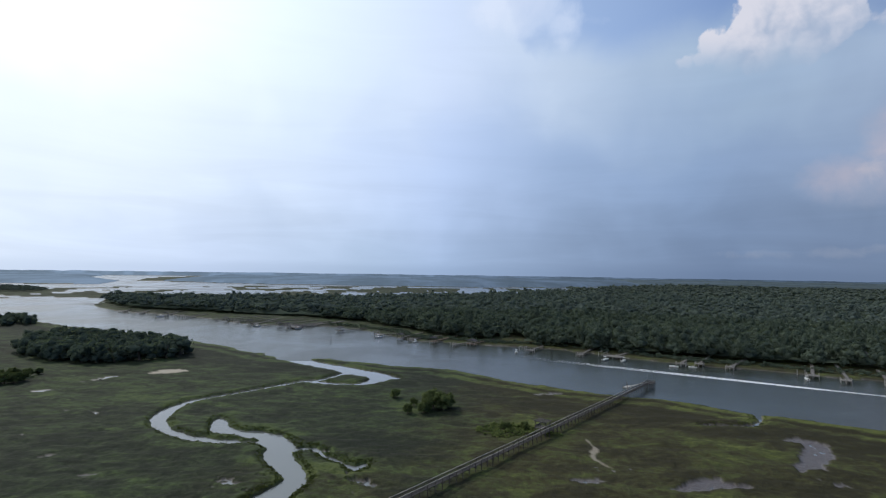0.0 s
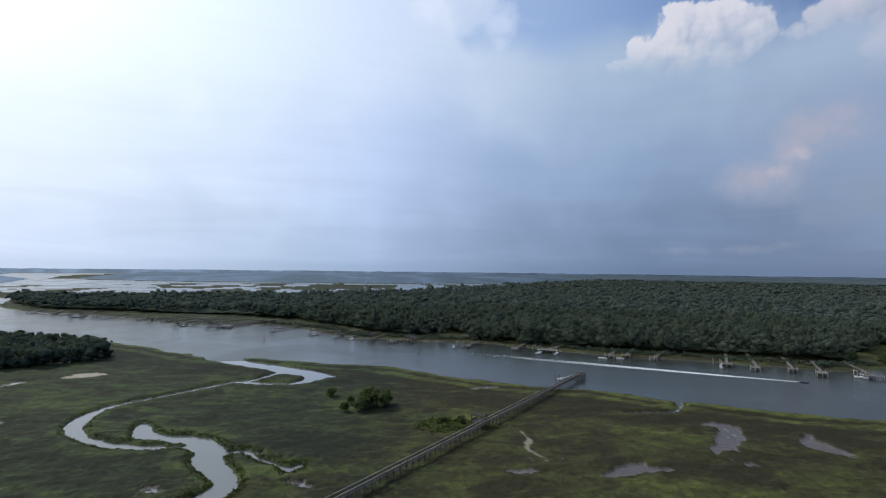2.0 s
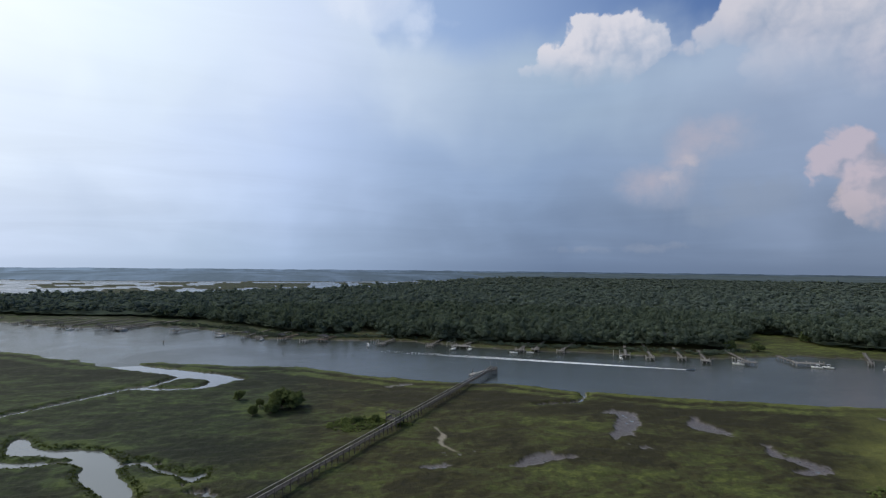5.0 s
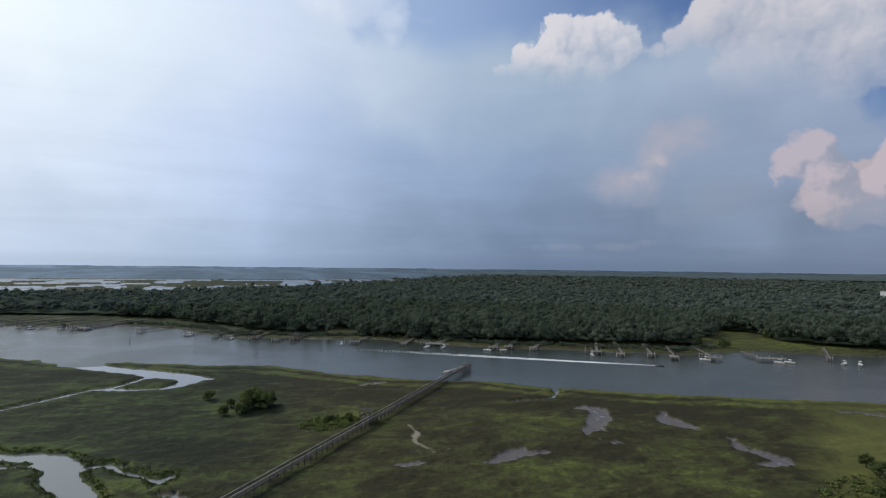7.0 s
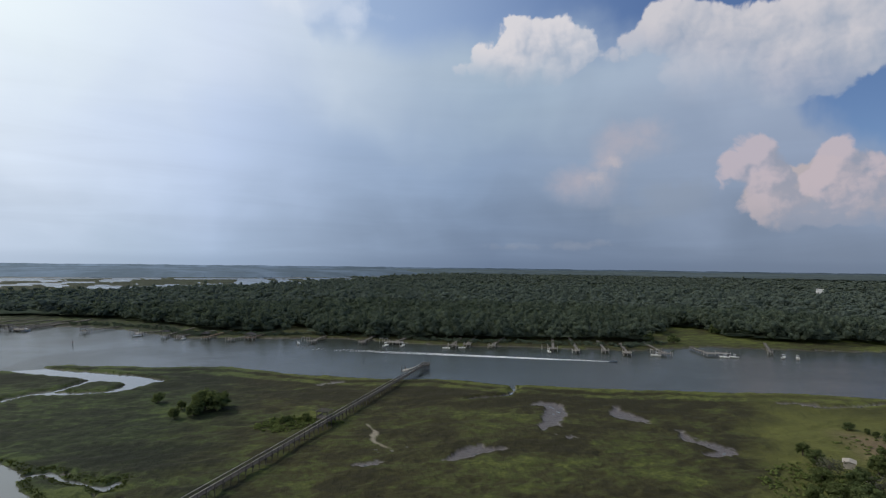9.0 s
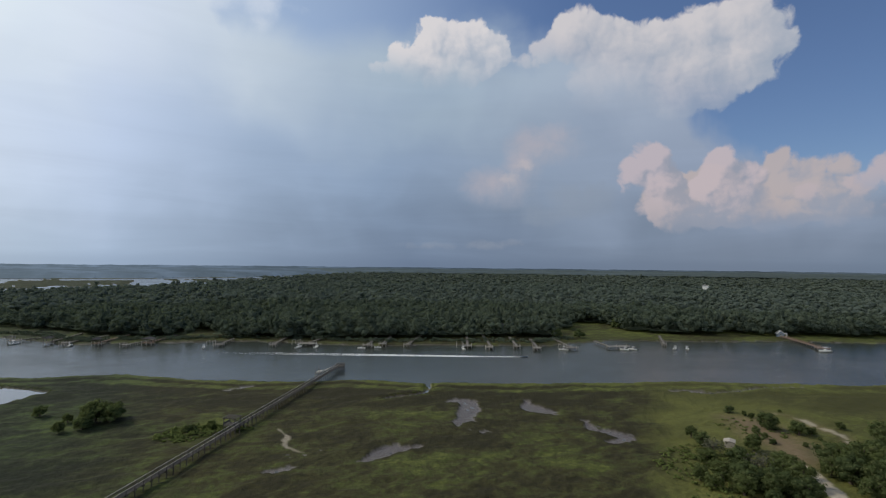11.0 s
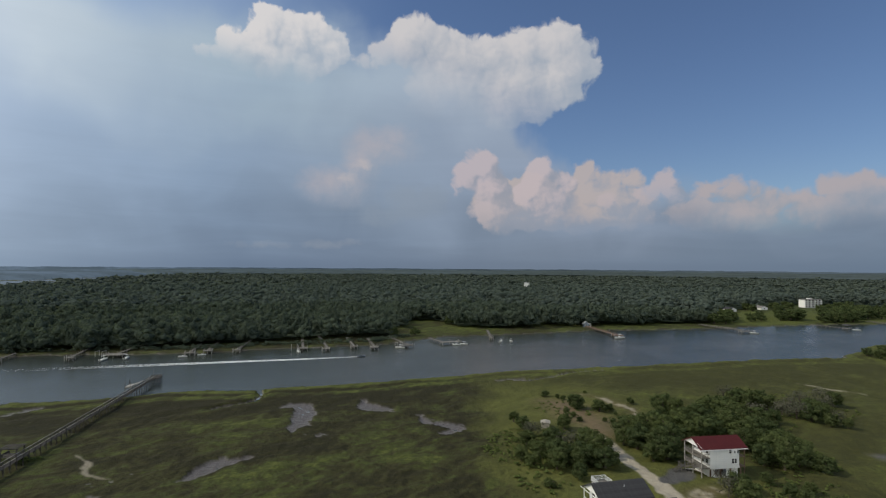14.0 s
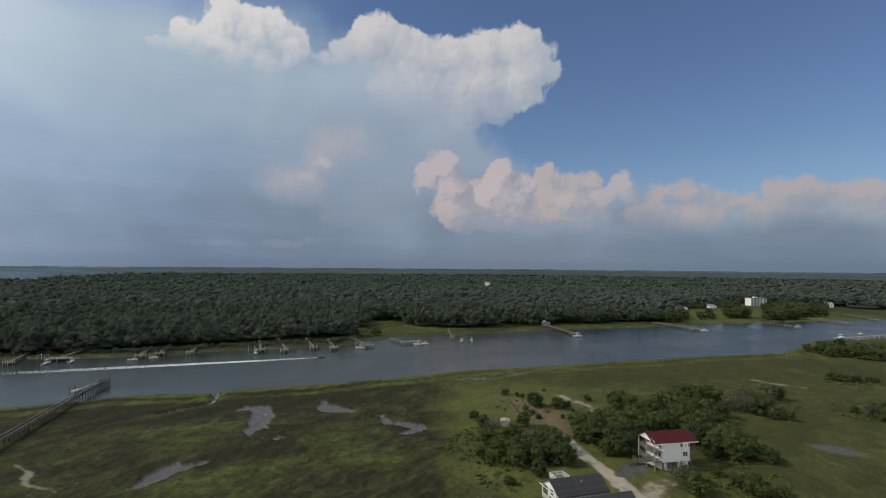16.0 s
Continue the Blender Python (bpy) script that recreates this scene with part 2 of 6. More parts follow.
def bump(t, b, height, strength, distance):
    n = t.nodes.new("ShaderNodeBump")
    n.inputs["Strength"].default_value, n.inputs["Distance"].default_value = strength, distance
    t.links.new(height, n.inputs["Height"])
    t.links.new(n.outputs[0], b.inputs["Normal"])


def plain(name, dark, light, rough=0.8, scale=1.5, grain=0.2, metal=0.0, stretch=(1, 1, 1), spec=0.3):
    """Two tones mixed by stains and grain, with a fine relief."""
    m, t, b = material(name, rough, metal, spec)
    v = coords(t, stretch)
    big = noise_tex(t, v, scale, 3.0, 0.6)
    fine = noise_tex(t, v, scale * 9, 2.0, 0.6)
    info = t.nodes.new("ShaderNodeObjectInfo")
    f = mth(t, "MULTIPLY_ADD", big, 1.3, -0.15)
    f = mth(t, "ADD", f, mth(t, "MULTIPLY_ADD", fine, 0.6, -0.3))
    f = mth(t, "ADD", f, mth(t, "MULTIPLY_ADD", info.outputs["Random"], 0.4, -0.2), clamp=True)
    t.links.new(mixc(t, f, dark, light), b.inputs["Base Color"])
    bump(t, b, fine, grain, 0.02)
    return m


def attr(t, name):
    n = t.nodes.new("ShaderNodeAttribute")
    n.attribute_name = name
    return n.outputs["Fac"]


def foliage(name, dark, light, dry, spread=0.25, through_leaf=0.22):
    m = bpy.data.materials.new(name)
    m.use_nodes = True
    t = m.node_tree
    t.nodes.clear()
    geo = t.nodes.new("ShaderNodeNewGeometry")
    info = t.nodes.new("ShaderNodeObjectInfo")
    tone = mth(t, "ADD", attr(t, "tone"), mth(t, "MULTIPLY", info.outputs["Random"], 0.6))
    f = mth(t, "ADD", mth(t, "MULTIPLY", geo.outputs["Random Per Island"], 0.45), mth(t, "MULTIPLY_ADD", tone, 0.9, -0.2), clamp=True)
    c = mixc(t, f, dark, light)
    c = mixc(t, smooth(t, geo.outputs["Random Per Island"], 1.0 - spread, 1.0, 0.0, 0.7), c, dry)
    d, s, mx, out = (t.nodes.new("ShaderNode" + k) for k in ("BsdfDiffuse", "BsdfTranslucent", "MixShader", "OutputMaterial"))
    t.links.new(c, d.inputs[0])
    t.links.new(mixc(t, 0.5, c, (0.09, 0.12, 0.02)), s.inputs[0])
    mx.inputs[0].default_value = through_leaf
    t.links.new(d.outputs[0], mx.inputs[1])
    t.links.new(s.outputs[0], mx.inputs[2])
    t.links.new(mx.outputs[0], out.inputs[0])
    return m


LEAF_OAK = foliage("oak_leaves", (0.052, 0.072, 0.034), (0.118, 0.150, 0.060), (0.125, 0.14, 0.065), through_leaf=0.36)
LEAF_CEDAR = foliage("cedar_leaves", (0.056, 0.074, 0.032), (0.122, 0.152, 0.058), (0.13, 0.14, 0.07), through_leaf=0.36)
LEAF_GREY = foliage("salt_killed_twigs", (0.085, 0.085, 0.065), (0.17, 0.165, 0.135), (0.06, 0.075, 0.04), 0.4)
# Haze over the distance is put into these three leaf colours, paler and bluer.
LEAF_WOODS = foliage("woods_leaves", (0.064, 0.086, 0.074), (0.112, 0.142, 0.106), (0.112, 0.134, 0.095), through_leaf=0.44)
LEAF_MIDDLE_HAZED = foliage("hazed_middle_leaves", (0.080, 0.104, 0.098), (0.118, 0.147, 0.124), (0.112, 0.136, 0.110), through_leaf=0.40)
LEAF_FAR_HAZED = foliage("hazed_far_leaves", (0.078, 0.100, 0.090), (0.114, 0.138, 0.116), (0.09, 0.11, 0.08), through_leaf=0.36)


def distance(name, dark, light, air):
    """Backdrop of land far off; painted haze glows by its side of the sky."""
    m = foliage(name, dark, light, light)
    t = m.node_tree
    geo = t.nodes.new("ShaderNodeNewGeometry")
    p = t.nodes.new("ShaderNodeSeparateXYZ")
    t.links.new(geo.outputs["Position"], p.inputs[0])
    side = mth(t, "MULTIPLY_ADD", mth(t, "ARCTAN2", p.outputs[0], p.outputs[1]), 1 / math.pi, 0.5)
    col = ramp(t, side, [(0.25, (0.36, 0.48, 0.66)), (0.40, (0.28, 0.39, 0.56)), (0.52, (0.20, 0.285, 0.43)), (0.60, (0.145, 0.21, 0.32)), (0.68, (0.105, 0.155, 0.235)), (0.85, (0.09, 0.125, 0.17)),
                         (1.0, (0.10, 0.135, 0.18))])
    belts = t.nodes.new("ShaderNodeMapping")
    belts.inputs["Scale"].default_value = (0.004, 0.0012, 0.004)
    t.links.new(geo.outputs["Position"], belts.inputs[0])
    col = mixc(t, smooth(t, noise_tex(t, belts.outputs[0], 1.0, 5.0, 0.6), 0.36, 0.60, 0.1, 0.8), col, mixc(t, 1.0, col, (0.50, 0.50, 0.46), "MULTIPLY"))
    # Emission stands in for haze over the leaves; air is its share.
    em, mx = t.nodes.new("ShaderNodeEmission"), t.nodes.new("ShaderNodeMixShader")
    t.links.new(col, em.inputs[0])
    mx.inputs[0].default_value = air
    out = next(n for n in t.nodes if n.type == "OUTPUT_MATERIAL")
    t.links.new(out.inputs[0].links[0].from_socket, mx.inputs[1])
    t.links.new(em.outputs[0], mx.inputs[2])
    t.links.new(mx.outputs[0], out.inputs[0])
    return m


HAZE_DISTANT = distance("distant_woods_haze_glow", (0.048, 0.066, 0.058), (0.100, 0.122, 0.108), 0.36)
HAZE_SOUND = distance("sound_woods_haze_glow", (0.040, 0.056, 0.058), (0.095, 0.118, 0.122), 0.60)
HAZE_HORIZON = distance("horizon_woods_haze_glow", (0.08, 0.10, 0.11), (0.10, 0.12, 0.13), 0.72)
LEAF_REED = foliage("cordgrass_blades", (0.040, 0.050, 0.020), (0.066, 0.080, 0.028), (0.064, 0.070, 0.028), 0.15, through_leaf=0.5)
LEAF_FLATS = foliage("flats_leaves", (0.078, 0.104, 0.036), (0.150, 0.185, 0.062), (0.11, 0.115, 0.045))
BARK = plain("bark", (0.045, 0.036, 0.028), (0.12, 0.10, 0.08), 0.95, 0.8, 0.8, stretch=(3, 3, 0.6))
WOOD_GREY = plain("weathered_wood", (0.085, 0.078, 0.070), (0.24, 0.225, 0.205), 0.9, 1.2, 0.5)
WOOD_WORN = plain("worn_deck_wood", (0.060, 0.055, 0.050), (0.150, 0.140, 0.128), 0.9, 1.2, 0.5)
WOOD_PALE = plain("sun_bleached_wood", (0.22, 0.21, 0.195), (0.42, 0.40, 0.37), 0.9, 1.0, 0.5)
WOOD_DARK = plain("tarred_wood", (0.035, 0.032, 0.030), (0.10, 0.09, 0.08), 0.9, 1.2, 0.5)
WOOD_BROWN = plain("brown_wood", (0.10, 0.065, 0.045), (0.22, 0.15, 0.11), 0.85, 1.2, 0.4)
WHITE = plain("white_siding", (0.68, 0.69, 0.70), (0.82, 0.82, 0.80), 0.55, 0.6, 0.1)
WHITE_GEL = plain("white_gelcoat", (0.70, 0.70, 0.70), (0.84, 0.84, 0.82), 0.25, 2.0, 0.05, spec=0.5)
RED_ROOF = plain("red_metal_roof", (0.066, 0.011, 0.011), (0.092, 0.015, 0.015), 0.55, 0.5, 0.1, spec=0.4)
DARK_ROOF = plain("charcoal_shingles", (0.030, 0.030, 0.033), (0.065, 0.065, 0.070), 0.9, 1.5, 0.6)
GREY_ROOF = plain("grey_shingles", (0.12, 0.12, 0.12), (0.22, 0.21, 0.20), 0.9, 1.0, 0.5)
TAN_WALL = plain("tan_wall", (0.30, 0.27, 0.23), (0.42, 0.39, 0.34), 0.8, 0.6, 0.2)
BLUE_WALL = plain("grey_blue_wall", (0.14, 0.18, 0.24), (0.22, 0.27, 0.34), 0.7, 0.6, 0.2)
CONCRETE = plain("concrete", (0.32, 0.31, 0.29), (0.48, 0.47, 0.45), 0.9, 0.8, 0.4)
FOAM = plain("foam", (0.55, 0.58, 0.60), (0.85, 0.86, 0.86), 0.8, 0.7, 0.5)
DARK_GLASS = plain("window_glass", (0.012, 0.014, 0.018), (0.025, 0.028, 0.032), 0.08, 0.5, 0.02, spec=0.6)
BLACK = plain("black_plastic", (0.02, 0.02, 0.02), (0.04, 0.04, 0.04), 0.4, 2.0, 0.1)
CANVAS = plain("yellow_canvas", (0.40, 0.30, 0.10), (0.55, 0.42, 0.16), 0.8, 2.0, 0.2)
STEEL = plain("galvanised_steel", (0.45, 0.46, 0.47), (0.6, 0.6, 0.6), 0.4, 3.0, 0.1, metal=0.8)


def make_marsh():
    m, t, b = material("marsh_grass_and_mud", 0.95, 0.0, 0.12)
    v = coords(t)
    turned = t.nodes.new("ShaderNodeMapping")
    turned.inputs["Rotation"].default_value, turned.inputs["Scale"].default_value = (0, 0, radians(32)), (0.6, 1.0, 1.0)
    t.links.new(v, turned.inputs[0])
    flow = turned.outputs[0]                      # bands that run with the river
    broad = noise_tex(t, flow, 0.022, 4.0, 0.55, 1.2)
    mid = noise_tex(t, flow, 0.085, 5.0, 0.6, 1.5)
    ridge = mth(t, "ABSOLUTE", mth(t, "MULTIPLY_ADD", noise_tex(t, flow, 0.05, 3.0, 0.5, 1.8), 2.0, -1.0))
    tuft = noise_tex(t, v, 0.5, 3.0, 0.65)
    blade = noise_tex(t, v, 2.4, 2.0, 0.7)
    lush = attr(t, "lush")
    clump = smooth(t, noise_tex(t, flow, 0.16, 4.0, 0.6, 0.8), 0.46, 0.56)
    f = mth(t, "ADD", mth(t, "MULTIPLY_ADD", broad, 1.6, -0.8), mth(t, "MULTIPLY_ADD", smooth(t, mid, 0.36, 0.64), 0.44, -0.22))
    f = mth(t, "ADD", f, mth(t, "MULTIPLY_ADD", clump, 0.26, -0.13))
    f = mth(t, "ADD", f, mth(t, "MULTIPLY_ADD", smooth(t, tuft, 0.3, 0.7), 0.30, -0.15))
    drifts = noise_tex(t, v, 0.055, 6.0, 0.62, 2.2)
    f = mth(t, "ADD", f, smooth(t, drifts, 0.53, 0.59, 0.0, 0.16))
    f = mth(t, "ADD", f, smooth(t, drifts, 0.44, 0.37, 0.0, -0.11))
    f = mth(t, "ADD", f, smooth(t, ridge, 0.0, 0.10, 0.14, 0.0))
    f = mth(t, "ADD", f, mth(t, "MULTIPLY_ADD", lush, 0.95, 0.29), clamp=True)
    grass = ramp(t, f, [(0.0, (0.029, 0.027, 0.013)), (0.20, (0.039, 0.037, 0.016)), (0.40, (0.050, 0.050, 0.020)), (0.62, (0.058, 0.066, 0.022)),
                        (0.85, (0.077, 0.091, 0.026)), (1.0, (0.106, 0.122, 0.033))])
    reeds = ramp(t, f, [(0.0, (0.012, 0.018, 0.011)), (0.25, (0.018, 0.027, 0.015)), (0.55, (0.028, 0.043, 0.020)), (0.85, (0.046, 0.070, 0.026)), (1.0, (0.064, 0.092, 0.031))])
    grass = mixc(t, attr(t, "reed"), grass, reeds)
    grass = mixc(t, mth(t, "MULTIPLY", attr(t, "gold"), mth(t, "MULTIPLY_ADD", broad, 0.6, 0.56), clamp=True), grass, mixc(t, mth(t, "ADD", mth(t, "MULTIPLY_ADD", tuft, 0.8, -0.4), mid, clamp=True), (0.080, 0.088, 0.026), (0.160, 0.166, 0.048)))
    # Dark flecks between blades: shade in the grass, put into its colour.
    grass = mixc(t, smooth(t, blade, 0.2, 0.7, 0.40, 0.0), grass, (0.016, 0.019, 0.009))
    dry = mth(t, "MULTIPLY", attr(t, "dry"), smooth(t, mid, 0.15, 0.50))
    grass = mixc(t, dry, grass, mixc(t, tuft, (0.120, 0.088, 0.052), (0.200, 0.155, 0.098)))
    sand_c = mixc(t, tuft, (0.30, 0.26, 0.20), (0.46, 0.42, 0.34))
    grass = mixc(t, mth(t, "MULTIPLY", attr(t, "sand"), 1.0, clamp=True), grass, sand_c)
    grass = mixc(t, mth(t, "MULTIPLY", attr(t, "gravel"), 1.0, clamp=True), grass, mixc(t, blade, (0.06, 0.06, 0.062), (0.12, 0.118, 0.115)))
    mud = mixc(t, tuft, (0.080, 0.070, 0.066), (0.140, 0.126, 0.120))
    col = mixc(t, mth(t, "MULTIPLY", attr(t, "mud"), 1.0, clamp=True), grass, mud)
    t.links.new(col, b.inputs["Base Color"])
    wet = mth(t, "MULTIPLY_ADD", attr(t, "mud"), -0.66, 0.95)
    t.links.new(wet, b.inputs["Roughness"])
    bump(t, b, mth(t, "ADD", tuft, mth(t, "MULTIPLY", blade, 0.4)), 0.9, 0.6)
    return m


def make_water(name, spec, rough, wave, mirror=0.0):
    m, t, b = material(name, 0.07, mirror, spec)
    b.inputs["IOR"].default_value = 1.333
    v = coords(t)
    silt = noise_tex(t, v, 0.006, 4.0, 0.6, 0.4)
    # The mirror share also whitens the base colour, standing in for reflected sky.
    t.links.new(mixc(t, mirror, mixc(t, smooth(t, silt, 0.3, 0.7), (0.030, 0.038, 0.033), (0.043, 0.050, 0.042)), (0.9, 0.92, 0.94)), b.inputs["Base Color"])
    ripple = noise_tex(t, coords(t, (1.0, 0.6, 1)), 0.9, 3.0, 0.6, 0.4)
    chop = noise_tex(t, v, 0.12, 3.0, 0.6, 0.3)
    calm = noise_tex(t, v, 0.011, 4.0, 0.55, 1.0)
    t.links.new(smooth(t, calm, 0.35, 0.65, rough, rough * 1.7), b.inputs["Roughness"])
    bump(t, b, mth(t, "ADD", mth(t, "MULTIPLY", ripple, 0.6), mth(t, "MULTIPLY", chop, 0.8)), wave, 0.25)
    return m


MARSH = make_marsh()
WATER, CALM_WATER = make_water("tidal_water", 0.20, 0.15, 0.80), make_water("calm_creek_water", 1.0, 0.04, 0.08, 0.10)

# ---- mesh helpers ----
def mesh_np(name, verts, faces, mat, attrs=None, flat=True):
    verts, faces = np.asarray(verts, np.float32), np.asarray(faces, np.int32)
    me = bpy.data.meshes.new(name)
    n, k = faces.shape
    me.vertices.add(len(verts))
    me.vertices.foreach_set("co", verts.ravel())
    me.loops.add(n * k)
    me.loops.foreach_set("vertex_index", faces.ravel())
    me.polygons.add(n)
    me.polygons.foreach_set("loop_start", np.arange(0, n * k, k, dtype=np.int32))
    me.polygons.foreach_set("use_smooth", np.full(n, not flat))
    me.update(calc_edges=True)
    for key, v in (attrs or {}).items():
        a = me.attributes.new(key, "FLOAT", "POINT")
        a.data.foreach_set("value", np.asarray(v, np.float32))
    if mat:
        me.materials.append(mat)
    return me


def lattice(ix, iy, seed):
    h = (ix.astype(np.int64) * 374761393 + iy.astype(np.int64) * 668265263 + seed * 974711) & 0xFFFFFFFF
    h = ((h ^ (h >> 13)) * 1274126177) & 0xFFFFFFFF
    return ((h ^ (h >> 16)) & 0xFFFF) / 65535.0


def vnoise(x, y, seed=0, octaves=3):
    out, amp, tot = np.zeros_like(x), 1.0, 0.0
    for o in range(octaves):
        fx, fy = np.floor(x), np.floor(y)
        u, v = x - fx, y - fy
        u, v = u * u * (3 - 2 * u), v * v * (3 - 2 * v)
        a, b = lattice(fx, fy, seed + o), lattice(fx + 1, fy, seed + o)
        c, d = lattice(fx, fy + 1, seed + o), lattice(fx + 1, fy + 1, seed + o)
        out += amp * ((a * (1 - u) + b * u) * (1 - v) + (c * (1 - u) + d * u) * v)
        tot += amp
        amp, x, y = amp * 0.5, x * 2.03 + 17.3, y * 2.03 + 9.1
    return out / tot


def curve_through(pts, closed=False, step=4):
    """A smooth line through control points."""
    p = np.array(pts, float)
    n, out = len(p), []
    for i in range(n if closed else n - 1):
        a, b, c, d = (p[(i + k) % n] if closed else p[min(max(i + k, 0), n - 1)] for k in (-1, 0, 1, 2))
        for s in range(step):
            u = s / step
            out.append(0.5 * (2 * b + (c - a) * u + (2 * a - 5 * b + 4 * c - d) * u * u + (3 * b - a - 3 * c + d) * u ** 3))
    if not closed:
        out.append(p[-1])
    return np.array(out)


def inside_distance(x, y, poly):
    """Signed distance to a closed outline: positive inside."""
    best, inside = np.full(x.shape, 1e12), np.zeros(x.shape, bool)
    for (ax, ay), (bx, by) in zip(poly, np.roll(poly, -1, axis=0)):
        ex, ey = bx - ax, by - ay
        wx, wy = x - ax, y - ay
        u = np.clip((wx * ex + wy * ey) / (ex * ex + ey * ey + 1e-9), 0, 1)
        best = np.minimum(best, (wx - u * ex) ** 2 + (wy - u * ey) ** 2)
        if ay != by:
            inside ^= ((ay > y) != (by > y)) & (x < ex * (y - ay) / (by - ay) + ax)
    return np.where(inside, 1, -1) * np.sqrt(best)


def chain_distance(x, y, chain):
    """Distance to a chain of tapered strokes (x, y, half width): negative inside."""
    best = np.full(x.shape, 1e6)
    for (ax, ay, ar), (bx, by, br) in zip(chain[:-1], chain[1:]):
        ex, ey = bx - ax, by - ay
        wx, wy = x - ax, y - ay
        u = np.clip((wx * ex + wy * ey) / (ex * ex + ey * ey + 1e-9), 0, 1)
        best = np.minimum(best, np.hypot(wx - u * ex, wy - u * ey) - (ar + u * (br - ar)))
    return best


def sstep(v, lo, hi):
    u = np.clip((v - lo) / (hi - lo), 0, 1)
    return u * u * (3 - 2 * u)


# ---- ground: marsh, river banks, creeks and far shores in one sheet ----
SEA = -0.5
NEAR_SHORE = [(-5200, 200), (-2500, 260), (-1100, 420), (-650, 545), (-480, 575), (-380, 533), (-272, 464), (-200, 427), (-156, 394), (-130, 371),
              (-119, 371), (-117, 359), (-97, 347), (-91, 348), (-74, 348), (-49, 335), (-26, 325), (6, 313), (39, 283), (60, 268), (84, 254),
              (103, 248), (119, 234), (130, 225), (150, 214), (163, 205), (187, 193), (215, 179), (244, 164), (272, 145), (303, 122), (336, 102),
              (370, 79), (402, 55), (426, 34), (424, 27), (440, 31), (463, 25), (521, 16), (578, -28), (800, -170), (1400, -620), (5200, -3500)]
NEAR_CLOSE = [(5200, -5200), (-5200, -5200)]
FAR_SHORE = [(-520, 796), (-425, 706), (-345, 667), (-272, 623), (-200, 560), (-153, 560), (-126, 554), (-77, 520), (-54, 492), (-23, 446), (4, 439),
             (34, 425), (72, 415), (106, 392), (136, 364), (166, 342), (199, 328), (222, 312), (252, 296), (270, 286), (300, 288), (330, 283), (362, 263),
             (402, 240), (450, 216), (485, 189), (527, 155), (560, 133), (596, 113), (667, 64), (708, 30), (743, 0), (798, -39), (1000, -190), (1600, -640), (5200, -3300)]
FAR_CLOSE = [(5200, 5200), (-700, 5200), (-2000, 5200), (-1750, 3200), (-1376, 2400), (-752, 2120), (-300, 2100), (119, 2090), (480, 2230), (820, 2560), (1010, 2740),
             (1180, 2790), (1150, 2600), (820, 2200), (480, 1800), (270, 1450), (90, 1180), (-80, 1050), (-250, 985), (-430, 965), (-560, 985), (-620, 1010), (-590, 930)]
LEFT_ISLE = [(-881, 1050), (-850, 1120), (-889, 1291), (-1116, 1464), (-1500, 1480), (-2400, 1300), (-2400, 1000), (-1400, 960), (-1000, 980)]
SMALL_ISLE = [(-1000, 900), (-840, 935), (-775, 960), (-800, 990), (-1000, 985)]
WEST_LAND = [(-1149, 1790), (-1376, 2150), (-2000, 3000), (-3200, 5200), (-5200, 5200), (-5200, 1500), (-2500, 1650)]

CREEK = [(-100, 351, 8.0), (-89, 341, 7.0), (-81, 333, 6.3), (-60, 317, 7.0), (-44, 303, 7.6), (-34, 295, 6.5), (-27, 290, 4.5)]
CREEK_HEAD = [(-34, 293, 6.0), (-33, 284, 4.5), (-42, 273, 3.0), (-57, 274, 3.0), (-67, 278, 3.2)]
CREEK_SHORT = [(-50, 303, 4.0), (-57, 293, 2.2), (-63, 284, 1.5), (-67, 279, 2.0)]
CREEK_BEND = [(-66, 280, 2.6), (-71, 278.5, 2.2), (-79.2, 269.5, 2.0), (-86.7, 259.6, 1.8), (-98.9, 245.5, 1.8), (-106, 237, 2.0), (-109.6, 226.7, 2.5), (-109.5, 214.1, 3.0), (-105.5, 202.8, 2.6),
              (-97.8, 192.8, 2.5), (-89.2, 186.2, 2.4), (-77.6, 181.0, 2.4), (-68.4, 180.6, 2.6), (-61.5, 185.2, 5.6), (-52.4, 177.8, 4.4), (-49.6, 166.5, 4.2), (-43, 155.5, 3.3), (-39.6, 147.5, 3.4),
              (-42, 139, 4.0), (-45, 128, 4.2), (-48, 115, 3.5), (-58, 95, 3.0)]
CREEK_POND = [(-84.6, 208, 0.8), (-82.5, 201.5, 2.8), (-78.5, 194, 3.6), (-70, 190, 2.6), (-64, 188.5, 4.0)]
SLOUGH = [(-46.4, 172.6, 1.6), (-43, 174.2, 1.2), (-40, 174, 0.9), (-36, 168, 0.6), (-33.7, 166.2, 1.1), (-28, 161, 0.5), (-24.5, 158, 1.8), (-22.3, 161, 1.0)]
ISLETS = [(-70.4, 184.4, 4.8, 2.0), (-64.4, 182.3, 3.2, 1.7), (-52, 289, 6.0, 6.5)]
NOTCH = [(131, 224, 1.6), (126, 214, 0.8), (117, 207, 0.5), (100, 208, 0.3)]
SIDE_DITCH = [(232, 144, 0.6), (246, 140, 0.6), (262, 138, 0.6), (283, 128, 0.4)]
POOL_CRESCENT = [(121, 190.5, 0.8), (128, 188, 2.6), (125, 180, 4.0), (119, 172, 3.6), (110, 163.5, 3.2), (106.5, 159.5, 1.2)]
POOL_FRONT = [(64.3, 145.5, 1.0), (70, 147.5, 2.6), (77, 149.5, 3.6), (82, 147.3, 0.8)]
POOL_EAST = [(151, 174.5, 0.8), (147, 168, 3.0), (145, 162, 4.2), (147, 154, 1.4)]
POOL_THIN = [(150.5, 141, 0.8), (146, 133, 1.2), (147.5, 128, 2.6), (148, 121, 3.2), (141, 120, 0.7)]
